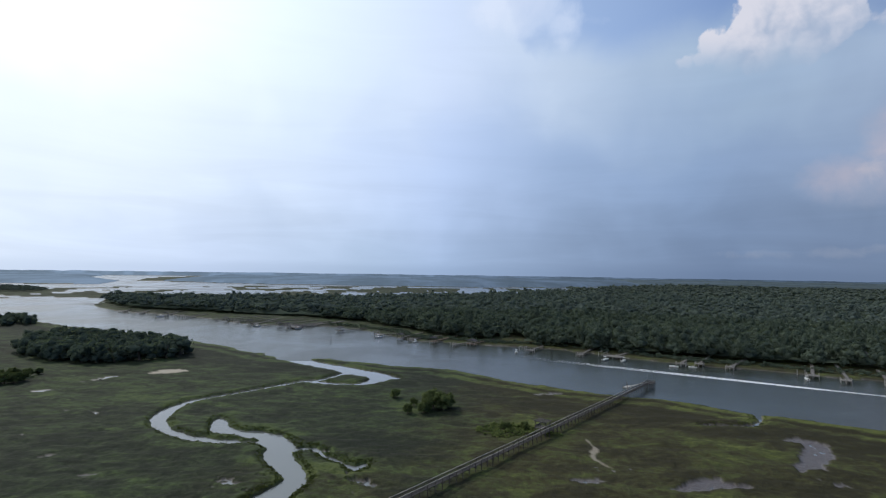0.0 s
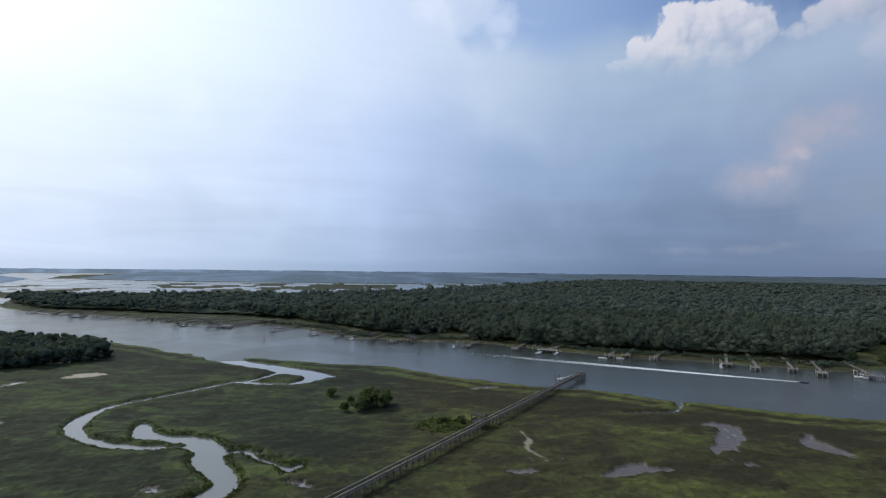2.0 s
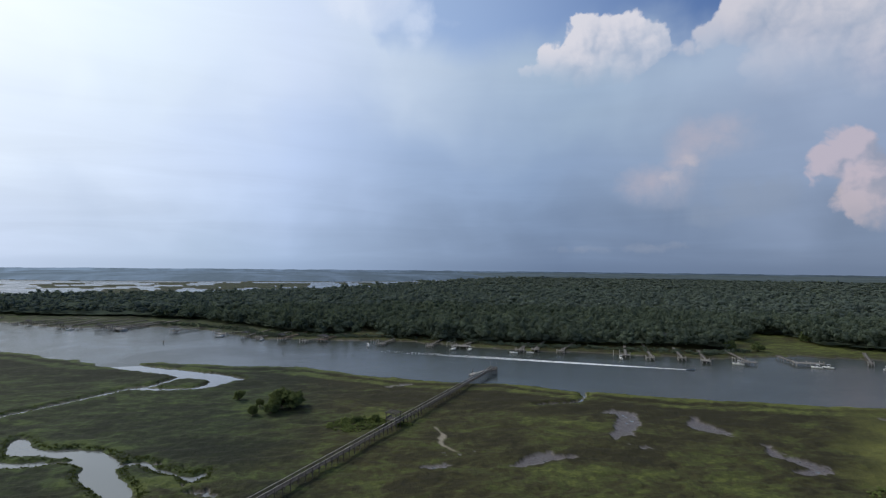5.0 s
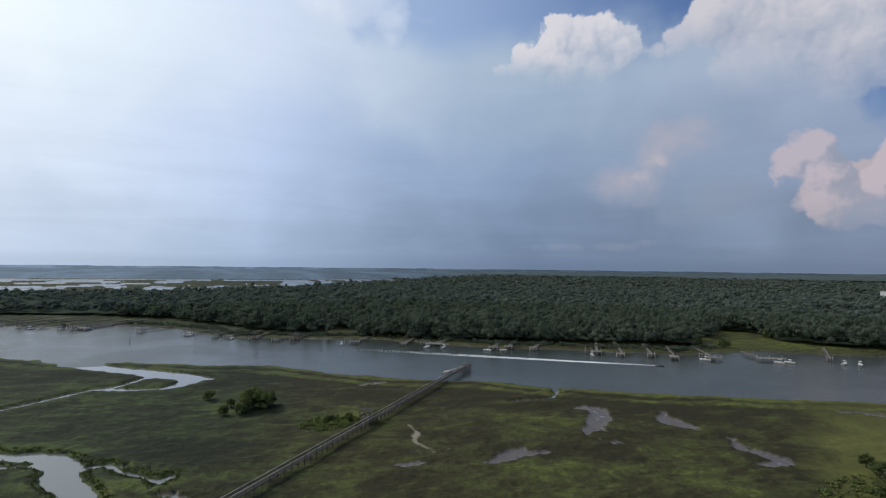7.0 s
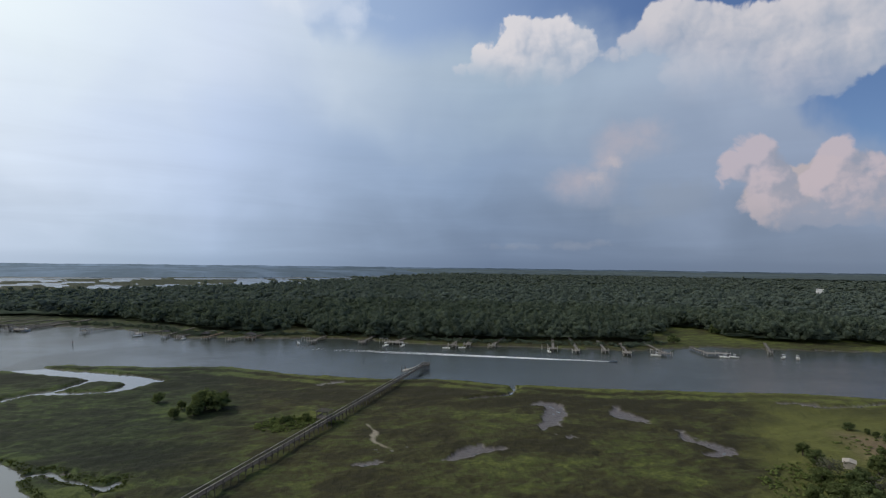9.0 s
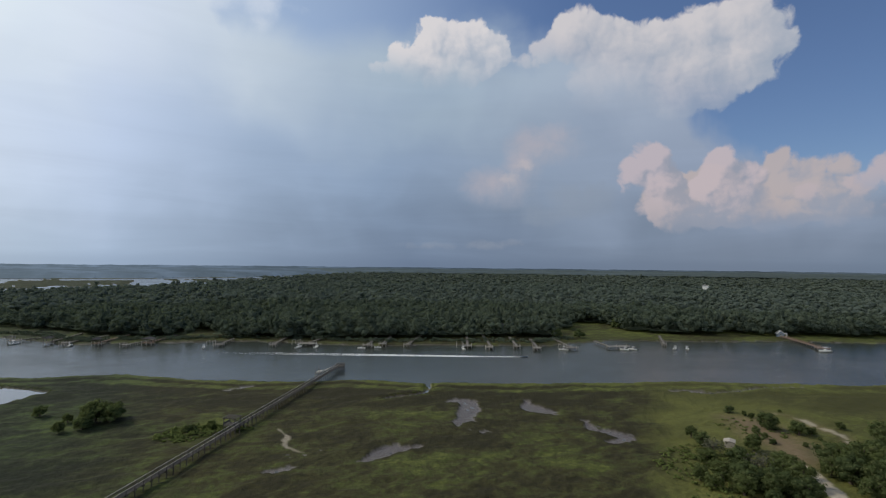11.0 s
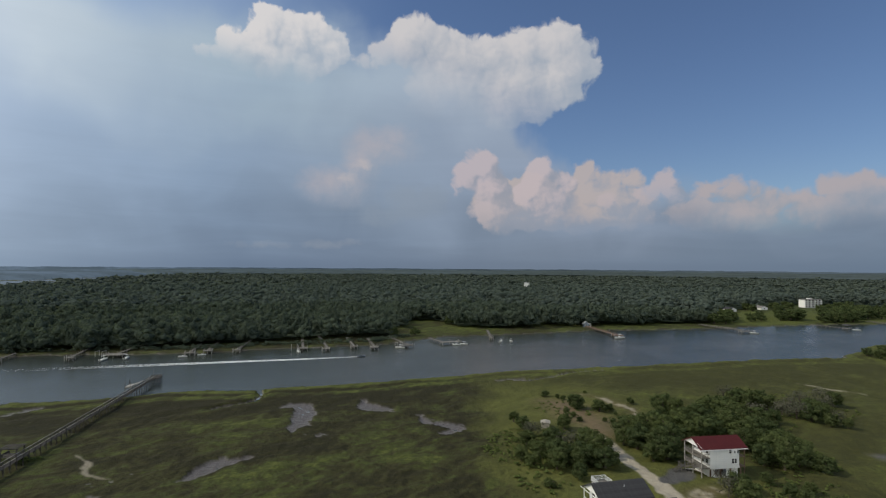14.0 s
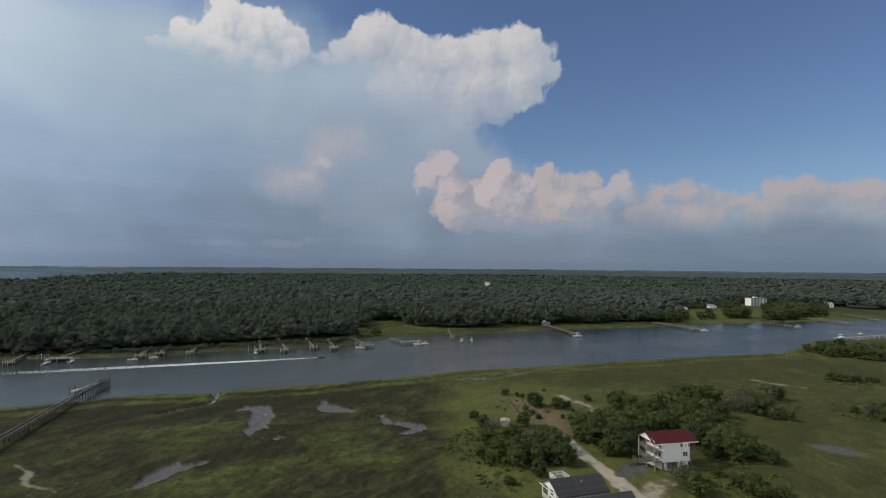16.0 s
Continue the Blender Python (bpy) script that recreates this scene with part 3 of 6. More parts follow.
POOL_SHORE = [(220, 156, 1.0), (228, 151, 3.0), (231, 145, 1.0)]
POOL_SMALL = [(36.8, 150.7, 1.0), (40.5, 150.6, 1.5), (44, 150.6, 0.7)]
POOL_PIER = [(44, 255.6, 0.8), (50, 257, 1.2), (56, 257, 0.9)]
POOLS_WEST = [(-180, 267, 0.8), (-176, 273, 1.2), (-172, 286, 1.5)]
POOL_WEST = [(-190, 247, 0.8), (-185, 249, 2.0), (-181, 251, 0.7)]
POOL_W2 = [(-142, 183.6, 0.9), (-139, 184, 0.7)]
POOL_W3 = [(-120, 163, 0.6), (-118, 165.5, 0.9)]
POOL_W4 = [(-100, 149.5, 1.1), (-96, 150.5, 0.7)]
MUD_EAST = [(211, 9, 1.0), (211, 3, 4.5), (210, -2, 3.0)]
MUD_EDGE = [(196, -14, 2.0), (199, -22, 4.0)]
SAND_PATCH = [(-157, 292, 2.0), (-152, 298, 6.0), (-147, 300, 5.0), (-143, 299, 2.0)]
SAND_PATH = [(50.0, 187, 0.2), (50.8, 178, 0.5), (48.0, 171, 0.9), (48.4, 166, 0.4), (50.8, 161, 0.2)]
DRIVE = [(171, 77, 1.6), (165.3, 71.2, 1.9), (157.7, 64.4, 2.0), (150.5, 56.2, 2.2), (144.2, 49, 2.3), (137.3, 42.2, 2.5), (110, 15, 2.5), (60, -40, 2.5)]
TRACK = [(222, 110, 0.8), (223, 103, 0.9), (217, 92.5, 1.4), (214, 85, 1.2), (207, 80, 0.8)]
SANDY_STREAK = [(316, 41, 0.5), (312.6, 30.4, 1.3), (311, 16, 1.0)]
PARKING = [(149, 49, 2.5), (154, 47.5, 3.6), (157.5, 48.5, 3.0)]
YARD = [(139, 38, 2.0), (146, 40, 2.6), (150, 38, 2.0)]
DUNE = [(201, 114, 4.0), (199, 106, 7.0), (190, 95, 8.0), (186, 88, 6.0), (176, 80, 4.0)]
BEACH_FAR = [(372, 292, 10), (400, 330, 12), (435, 390, 14)]


# patches of brighter (+) and browner (-) grass: centre, half lengths along and across the river, strength
ZONES = [(111, 117, 24, 12, 0.40), (83, 193, 26, 9, 0.25), (66, 181, 16, 6, 0.30), (35, 200, 16, 12, 0.22), (-25, 137, 20, 9, 0.25), (31, 252, 20, 6, 0.2),
         (149, 187, 36, 9, -0.32), (130, 207, 34, 8, -0.28), (90, 147, 18, 8, -0.30), (129, 112, 20, 8, -0.15), (-26, 177, 24, 14, -0.38), (33, 264, 22, 7, -0.28),
         (63, 215, 24, 9, -0.20), (-115, 165, 30, 12, -0.22), (95, 220, 30, 8, -0.30), (-93, 154, 22, 9, 0.2), (-10, 230, 24, 16, 0.25), (-170, 330, 60, 14, 0.1), (-110, 240, 150, 90, 0.14), (740, 95, 140, 70, 0.9), (420, 370, 60, 60, 0.15)]
WET = [(-56, 146, 8, 7), (-55, 163, 3, 5), (-24, 158, 8, 8), (-20, 148, 7, 8), (-27, 167, 7, 4), (-54, 135, 8, 7), (-58, 140, 8, 6), (-40, 172, 8, 4), (-140, 215, 10, 5), (55, 160, 10, 3), (110, 150, 5, 4)]


def line(chain):
    return curve_through(chain, step=3)


SHORE_N = np.vstack([curve_through(NEAR_SHORE), NEAR_CLOSE])
SHORE_F = np.vstack([curve_through(FAR_SHORE), FAR_CLOSE])


def ground_at(x, y):
    """Height and cover of the ground."""
    r = np.hypot(x, y)
    wob = (vnoise(x / 9, y / 9, 3) - 0.5) * np.clip(r / 60, 2.2, 10) + (vnoise(x / 2.5, y / 2.5, 5, 2) - 0.5) * 1.6
    d_near = inside_distance(x, y, SHORE_N)
    d_far = np.maximum.reduce([inside_distance(x, y, SHORE_F), *(inside_distance(x, y, np.array(p, float)) for p in (LEFT_ISLE, SMALL_ISLE, WEST_LAND))])
    # broken marsh flats in the sound behind the peninsula
    sound = sstep(inside_distance(x, y, np.array([(-900, 1000), (-500, 960), (-100, 1030), (100, 1150), (480, 1750), (800, 2150), (1000, 2600), (500, 2200), (100, 2000), (-700, 2000), (-1100, 1500)], float)), 0, 60)
    flats = (vnoise(x / 90, y / 260, 21, 4) - 0.50 + 0.16 * sstep(-r, -1500, -1150)) * 150 * sound - 20 * (1 - sound)
    drift = np.zeros(x.shape)
    for cx, cy, ra, rb, amount in ZONES:
        u, w = ((x - cx) * 0.85 - (y - cy) * 0.52) / ra, ((x - cx) * 0.52 + (y - cy) * 0.85) / rb
        drift += amount * (1 - sstep(np.hypot(u, w) + (vnoise(x / 12, y / 12, 91, 2) - 0.5) * 1.2, 0.3, 1.2))
    creek = np.full(x.shape, 1e6)
    for c in (CREEK, CREEK_HEAD, CREEK_SHORT, CREEK_BEND, CREEK_POND, SLOUGH, NOTCH, SIDE_DITCH):
        creek = np.minimum(creek, chain_distance(x, y, line(c)))
    for ix, iy, ra, rb in ISLETS:
        creek = np.maximum(creek, (1 - np.hypot((x - ix) / ra, (y - iy) / rb)) * min(ra, rb))
    pool = np.full(x.shape, 1e6)
    for c in (POOL_CRESCENT, POOL_FRONT, POOL_EAST, POOL_THIN, POOL_SHORE, POOL_SMALL, POOL_PIER, POOLS_WEST, POOL_WEST, POOL_W2, POOL_W3, POOL_W4, ):
        pool = np.minimum(pool, chain_distance(x, y, line(c)))
    for wx, wy, ra, rb in WET:
        near = np.hypot((x - wx) / ra, (y - wy) / rb)
        pool = np.minimum(pool, np.where(near < 1.3, (0.64 + 0.2 * near - vnoise(x / 2.2, y / 2.6, 93, 3)) * 9, 1e6))
    fine = (vnoise(x / 1.3, y / 1.3, 8, 2) - 0.5) * 1.4 + (vnoise(x / 5, y / 5, 9, 2) - 0.5) * 2.4
    d_shore = np.maximum(d_near, np.maximum(d_far, flats)) + wob
    d_creek = creek + fine * 0.8
    d_pool = pool + fine * 1.7
    d = np.minimum(d_shore, d_creek)
    level = np.where(d_far > d_near, 0.1 + 1.6 * sstep(d_far, 10, 90), 0.05)
    lumps = (vnoise(x / 2.0, y / 2.0, 11, 2) - 0.5) * 0.6 + (vnoise(x / 7.5, y / 4.5, 13, 3) - 0.5) * 1.1 * (d_near > 0) + (vnoise(x / 22, y / 22, 12, 3) - 0.5) * 0.5
    rim = sstep(d, 0, 1.5) * (1 - sstep(d, 4, 14))
    z = -1.7 + (1.7 + level) * sstep(d, -1.6, 0.9) + sstep(d, 0.5, 3) * (lumps * 0.8 + 0.5 * rim)
    z = z * sstep(d_pool, -0.6, 1.0) + (SEA + 0.012 - 0.07 * (x < 0) + 0.06 * (vnoise(x / 1.6, y / 1.6, 14, 2) - 0.4)) * (1 - sstep(d_pool, -0.6, 1.0)) * (d > 0.5) + np.where(d > 0.5, 0, z) * (1 - sstep(d_pool, -0.6, 1.0))
    mound = np.minimum.reduce([chain_distance(x, y, line(c)) for c in (DUNE, DRIVE, PARKING, YARD)])
    z += 0.12 * (1 - sstep(mound, 0, 18))
    solid = sstep(d, 0.2, 1.2)
    spots = lambda chains, soft: solid * (1 - sstep(np.minimum.reduce([chain_distance(x, y, line(c)) for c in chains]) + fine * 0.5, -soft, soft))
    rise = chain_distance(x, y, line([(203, 118, 1.0), (160, 104, 1.0), (136, 76, 1.0), (150, 60, 1.0)]))
    band = d_near + wob * 0.7 + (vnoise(x / 30, y / 30, 97, 2) - 0.5) * 7
    bands = 0.5 * (1 - sstep(np.abs(band - 3.5), 1.5, 4)) - 0.6 * (1 - sstep(np.abs(band - 9), 0.6, 2.2)) + 0.42 * (1 - sstep(np.abs(band - 14.5), 2, 4.5)) - 0.35 * (1 - sstep(np.abs(band - 20.5), 0.6, 2.4))
    cover = {
        "sand": np.clip(spots([SAND_PATCH, DRIVE], 0.5) + 0.6 * spots([SAND_PATH], 0.5) + 0.7 * spots([TRACK, SANDY_STREAK, YARD], 1.0) * sstep(vnoise(x / 3, y / 3, 31), 0.35, 0.6), 0, 1),
        "gravel": spots([PARKING], 0.5),
        "dry": np.clip(1.1 * spots([DUNE], 8.0) + 0.8 * spots([YARD, TRACK], 5.0), 0, 1),
        "mud": np.clip(1 - sstep(np.minimum(d, d_pool * 1.2) + 0.55 * (x < 20), -0.2, 0.8) + 0.75 * spots([MUD_EAST, MUD_EDGE], 2.0), 0, 1),
        "reed": 0.85 * sstep(-0.85 * x + 0.2 * y + (vnoise(x / 25, y / 25, 99, 3) - 0.5) * 70, 0, 85) * (d_near > 0) + 0.75 * (d_near <= 0) * sstep(r - 0.5 * x, 380, 520),
        "gold": sstep((x - 160) * 0.69 - (y - 122) * 0.73 + fine * 2 + (vnoise(x / 14, y / 14, 95, 3) - 0.5) * 20, -5, 13) * (0.42 + 0.58 * (1 - sstep(rise + wob, 14, 46))) * (d_near > 0),
        "lush": np.clip(0.25 * (1 - sstep(d_near + wob * 2, 4, 24)) * (d_near > 0) + 0.35 * (1 - sstep(d_creek, 2, 9)) + (0.12 + 0.26 * sstep(x, 290, 370)) * (d_far > 0) + 0.5 * spots([DUNE], 14.0), 0, 1) + drift * 1.2 + bands * (d_near > 0)
                - 0.3 * (1 - sstep(np.abs(d_near - 34), 6, 20)) * (d_near > 0),
    }
    return z, cover, d_far, d


def build_ground():
    fan = np.radians(np.arange(-47, 98, 0.17))
    rest = np.radians(np.arange(98, 313, 3.0))
    a = np.concatenate([fan, rest])
    tans = np.arange(57 / 95, 57 / 5000, -0.0017)
    radii = np.concatenate([[0.02, 20, 40, 60, 75, 85], 57 / tans, [4990]])
    rr, aa = np.meshgrid(radii, a, indexing="ij")
    x, y = (rr * np.sin(aa)).ravel(), (rr * np.cos(aa)).ravel()
    z, cover, _, _ = ground_at(x, y)
    nr, na = rr.shape
    i, j = np.meshgrid(np.arange(nr - 1), np.arange(na), indexing="ij")
    jn = (j + 1) % na
    faces = np.stack([i * na + j, i * na + jn, (i + 1) * na + jn, (i + 1) * na + j], -1).reshape(-1, 4)
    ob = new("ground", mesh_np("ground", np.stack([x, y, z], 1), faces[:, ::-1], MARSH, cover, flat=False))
    return tagged(ob, "green and brown salt marsh with muddy pools and low sandy rises", "ground", kind="structure")


ground = build_ground()


def build_water():
    n = 96
    a = np.linspace(0, 2 * np.pi, n, endpoint=False)
    v = np.concatenate([[[0, 0, SEA]], np.stack([np.sin(a) * 4990, np.cos(a) * 4990, np.full(n, SEA)], 1)])
    f = np.stack([np.zeros(n, int), 1 + (np.arange(n) + 1) % n, 1 + np.arange(n)], 1)
    ob = new("water", mesh_np("water", v, f, WATER))
    return tagged(ob, "grey-blue tidal river with light ripples and silty water", "water", kind="structure")


build_water()


def build_creek_water():
    """Still water of the creeks and pools, behind the river's edge."""
    edge = [(x - 2, y - 7) for x, y in NEAR_SHORE[5:33] if y > 120]
    bm = bmesh.new()
    bm.faces.new([bm.verts.new((x, y, SEA + 0.004)) for x, y in edge + [(300, 60), (300, 40), (-420, 40), (-420, 500)]])
    bmesh.ops.recalc_face_normals(bm, faces=bm.faces)
    if bm.faces[:][0].normal.z < 0:
        bmesh.ops.reverse_faces(bm, faces=bm.faces)
    bmesh.ops.triangulate(bm, faces=bm.faces)
    me = bpy.data.meshes.new("creek_water")
    bm.to_mesh(me)
    bm.free()
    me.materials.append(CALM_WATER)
    return tagged(new("creek_water", me), "still bright creek and pool water winding through the marsh", "water", kind="structure")


build_creek_water()

# ---- woods ----
rng = np.random.default_rng(7)
ICO_V, ICO_F = None, None


def ico():
    global ICO_V, ICO_F
    if ICO_V is None:
        bm = bmesh.new()
        bmesh.ops.create_icosphere(bm, subdivisions=1, radius=1.0)
        ICO_V = np.array([v.co[:] for v in bm.verts])
        ICO_F = np.array([[v.index for v in f.verts] for f in bm.faces])
        bm.free()
    return ICO_V, ICO_F


def crown(seed, lumps, leaves, leaf, wide=0.5, low=0.3, hull=True, spiky=0.0, core=0.86):
    """A crown of unit height: lumps of foliage on a dome, each a rough core with leaf sprays round it. Returns verts, tris, tone."""
    r = np.random.default_rng(seed)
    V, F, T, n0 = [], [], [], 0
    cs, rs = [], []
    fit_in = (9 / max(lumps, 9)) ** 0.33
    for i in range(lumps):
        a, u = r.uniform(0, 2 * np.pi), r.uniform(0, 1)
        rad = wide * 0.62 * np.sqrt(r.uniform(0.05, 1))
        h = low + (1 - low) * (0.25 + 0.55 * u) * (1 - 0.45 * (rad / wide) ** 2)
        s = r.uniform(0.16, 0.27) * fit_in * (1 if wide < 0.6 else wide / 0.6)
        cs.append((rad * np.cos(a), rad * np.sin(a), min(h, 1 - s * 0.8)))
        rs.append(s)
    iv, iff = ico()
    for c, s in zip(cs, rs):
        if hull:
            v = iv * (s * core * (1 + r.uniform(-0.18, 0.18, (len(iv), 1)))) * (1, 1, 0.85) + c
            # Low tone on the core: shade inside the crown put into its colour.
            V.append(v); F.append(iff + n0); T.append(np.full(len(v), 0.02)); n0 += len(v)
        m = leaves // lumps
        d = r.normal(size=(m, 3)) + (0, 0, 0.25)
        d /= np.linalg.norm(d, axis=1)[:, None]
        p = np.array(c) + d * (1, 1, 0.85) * s * r.uniform(core, 1.08 + spiky, (m, 1))
        e1 = np.cross(d, r.normal(size=(m, 3)))
        e1 /= np.linalg.norm(e1, axis=1)[:, None] + 1e-9
        e2 = np.cross(d, e1) + d * r.uniform(-0.5, 0.5, (m, 1))
        sz = leaf * r.uniform(0.6, 1.3, (m, 1))
        q = np.stack([p - e1 * sz, p + e2 * sz * 0.7, p + e1 * sz, p - e2 * sz * 0.7], 1).reshape(-1, 3)
        k = np.arange(m)[:, None] * 4 + n0
        F.append(np.concatenate([k + (0, 1, 2), k + (0, 2, 3)])); V.append(q); n0 += len(q)
        # Tone rises with height, painting the crown's top as lit.
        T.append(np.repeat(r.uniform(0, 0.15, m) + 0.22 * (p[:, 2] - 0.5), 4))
    return np.concatenate(V), np.concatenate(F), np.concatenate(T)


def forest_front():
    return [(-505, 812), (-420, 738), (-330, 708), (-236, 664), (-166, 640), (-90, 600), (-38, 530), (-5, 478), (40, 450), (68, 431), (125, 392), (196, 358), (244, 337),
            (298, 308), (325, 340), (352, 345), (374, 366), (390, 372), (398, 352), (388, 324), (378, 312), (400, 276), (442, 258), (480, 228), (514, 200), (560, 170), (605, 145),
            (660, 165), (720, 175), (800, 160), (860, 150), (960, 130), (1000, 60), (940, 0), (960, -90), (1200, -280), (2400, -1150), (5100, -3000)]


FOREST = np.array(forest_front() + FAR_CLOSE[:1] + [(1500, 5200)] + FAR_CLOSE[10:], float)
FAR_WOODS = np.array([(-1250, 2420), (-752, 2160), (-300, 2140), (119, 2130), (480, 2270), (820, 2600), (1050, 2800), (1700, 5000), (-2000, 5000)], float)
WEST_WOODS = np.array([(-1190, 1850), (-1376, 2250), (-2000, 3000), (-3000, 4900), (-4900, 4900), (-4900, 1600), (-2500, 1700)], float)
ISLE_WOODS = np.array([(-905, 1150), (-925, 1270), (-1116, 1430), (-1500, 1440), (-2300, 1280), (-2300, 1180), (-1200, 1200)], float)
CLEARINGS = [(8, 512, 14), (103, 557, 14), (60, 462, 16), (286, 365, 13), (325, 350, 12), (970, 607, 16), (471, 228, 10), (905, 108, 42), (760, 170, 16), (822, 147, 16), (930, 44, 20),
             (955, 18, 22), (1150, -20, 40), (1145, 175, 30), (1220, 304, 35), (880, 30, 20)]


def scatter(poly, r0, r1, gap, jitter=0.42):
    """Jittered points in the part of an outline that lies between two ranges."""
    lo, hi = poly.min(0), poly.max(0)
    lo, hi = np.maximum(lo, -r1), np.minimum(hi, r1)
    gx, gy = np.meshgrid(np.arange(lo[0], hi[0], gap), np.arange(lo[1], hi[1], gap * 0.87))
    gx = gx + (np.arange(gx.shape[0]) % 2)[:, None] * gap / 2
    x, y = gx.ravel(), gy.ravel()
    x, y = x + rng.uniform(-jitter, jitter, x.size) * gap, y + rng.uniform(-jitter, jitter, x.size) * gap
    r, a = np.hypot(x, y), np.degrees(np.arctan2(x, y))
    keep = (r > r0) & (r <= r1) & (a > -44) & (a < 97)
    x, y = x[keep], y[keep]
    keep = inside_distance(x, y, poly) > 0
    x, y = x[keep], y[keep]
    for cx, cy, cr in CLEARINGS:
        k = np.hypot(x - cx, y - cy) > cr
        x, y = x[k], y[k]
    return x, y


def plant(name, kinds, spots, sizes, label, leaf=None):
    V, F, T, n0 = [], [], [], 0
    x, y = spots
    z, _, _, _ = ground_at(x, y)
    for i in range(len(x)):
        v, f, t = kinds[int(rng.integers(len(kinds)))]
        h, w = sizes(x[i], y[i])
        a = rng.uniform(0, 6.283)
        c, s = math.cos(a), math.sin(a)
        V.append(np.stack([(v[:, 0] * c - v[:, 1] * s) * w + x[i], (v[:, 0] * s + v[:, 1] * c) * w + y[i], v[:, 2] * h + z[i]], 1))
        F.append(f + n0)
        T.append(t + rng.uniform(-0.1, 0.5) ** 1)
        n0 += len(v)
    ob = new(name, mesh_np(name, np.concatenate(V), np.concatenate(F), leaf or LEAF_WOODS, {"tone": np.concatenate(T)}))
    return tagged(ob, label, "woods", kind="stuff")


def size_woods(x, y):
    k = 0.8 + 0.5 * float(vnoise(np.array([x / 60.0]), np.array([y / 60.0]), 51)[0])
    pine = rng.uniform() < 0.10
    h = rng.uniform(12.5, 17.5) * k * (1.2 if pine else 1.0) * (0.86 + 0.14 * float(sstep(x, -120, 60)))
    return h, rng.uniform(11.0, 18.5) * k * (0.62 if pine else 1.0)


def size_far(x, y):
    h, w = size_woods(x, y)
    return h * 1.0, w * 2.2


def size_isle(x, y):
    return rng.uniform(6, 9), rng.uniform(14, 22)


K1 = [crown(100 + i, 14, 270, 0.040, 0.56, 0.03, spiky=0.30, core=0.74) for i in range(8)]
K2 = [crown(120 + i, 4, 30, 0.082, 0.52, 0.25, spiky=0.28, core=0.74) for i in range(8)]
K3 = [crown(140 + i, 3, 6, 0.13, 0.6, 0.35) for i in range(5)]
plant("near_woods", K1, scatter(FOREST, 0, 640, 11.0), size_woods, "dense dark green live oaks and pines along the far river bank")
plant("middle_woods", K2, scatter(FOREST, 640, 1250, 15.8), lambda x, y: tuple(a * b for a, b in zip(size_woods(x, y), (1.02, 1.48))), "dense dark green treetops behind the river bank", LEAF_MIDDLE_HAZED)
plant("far_woods", K3, scatter(FOREST, 1250, 2600, 32.0), size_far, "hazy dark green treetops far inland", LEAF_FAR_HAZED)


def canopy(name, poly, r0, r1, tall, label, leaf, step=0.11, rows=64, kind="structure"):
    """Unbroken treetops far away, as one rough sheet that drops to the ground at its edges."""
    a = np.radians(np.arange(-46, 97, step))
    r = r0 * (r1 / r0) ** np.linspace(0, 1, rows)
    rr, aa = np.meshgrid(r, a, indexing="ij")
    x, y = (rr * np.sin(aa)).ravel(), (rr * np.cos(aa)).ravel()
    x, y = x + (vnoise(x / 20, y / 20, 81, 1) - 0.5) * 24, y + (vnoise(x / 20, y / 20, 82, 1) - 0.5) * 24
    inside = inside_distance(x, y, poly) > 0
    for cx, cy, cr in CLEARINGS:
        inside &= np.hypot(x - cx, y - cy) > cr
    z = tall * (0.55 + 0.5 * vnoise(x / 34, y / 34, 83, 3) + 0.25 * vnoise(x / 240, y / 240, 84, 2))
    depth = inside_distance(x, y, poly)
    z = np.where(inside, 0.2 + z * (0.35 + 0.65 * sstep(depth, 0, 70)), 0.2)
    nr, na = rr.shape
    i, j = np.meshgrid(np.arange(nr - 1), np.arange(na - 1), indexing="ij")
    f = np.stack([i * na + j, (i + 1) * na + j, (i + 1) * na + j + 1, i * na + j + 1], -1).reshape(-1, 4)
    f = f[inside[f].all(1)] if kind == "stuff" else f[inside[f].any(1)]
    used, idx = np.unique(f, return_inverse=True)
    tone = 1.3 * vnoise(x / 30, y / 30, 85, 3) - 0.7 + 1.2 * vnoise(x / 300, y / 120, 86, 3)
    ob = new(name, mesh_np(name, np.stack([x, y, z], 1)[used], idx.reshape(-1, 4), leaf, {"tone": tone[used]}))
    return tagged(ob, label, "woods", kind=kind)


canopy("understory", FOREST, 340, 760, 8.5, "dense green understory between the treetops", LEAF_WOODS, 0.3, 50, "stuff")
canopy("lower_canopy", FOREST, 640, 2700, 9.5, "dense green lower canopy between the inland treetops", LEAF_WOODS, 0.2, 110, "stuff")
canopy("backdrop_inland", FOREST, 2500, 4900, 19, "distant hazy forest towards the horizon", HAZE_DISTANT)
canopy("backdrop_sound", FAR_WOODS, 1900, 4900, 15, "distant wooded shore across the sound", HAZE_SOUND)
canopy("backdrop_west", WEST_WOODS, 1500, 4900, 13, "distant wooded shore beyond the river mouth", HAZE_SOUND)
plant("isle_woods", K3, scatter(ISLE_WOODS, 900, 2600, 15.0), size_isle, "low dark trees on a marsh island", LEAF_FAR_HAZED)


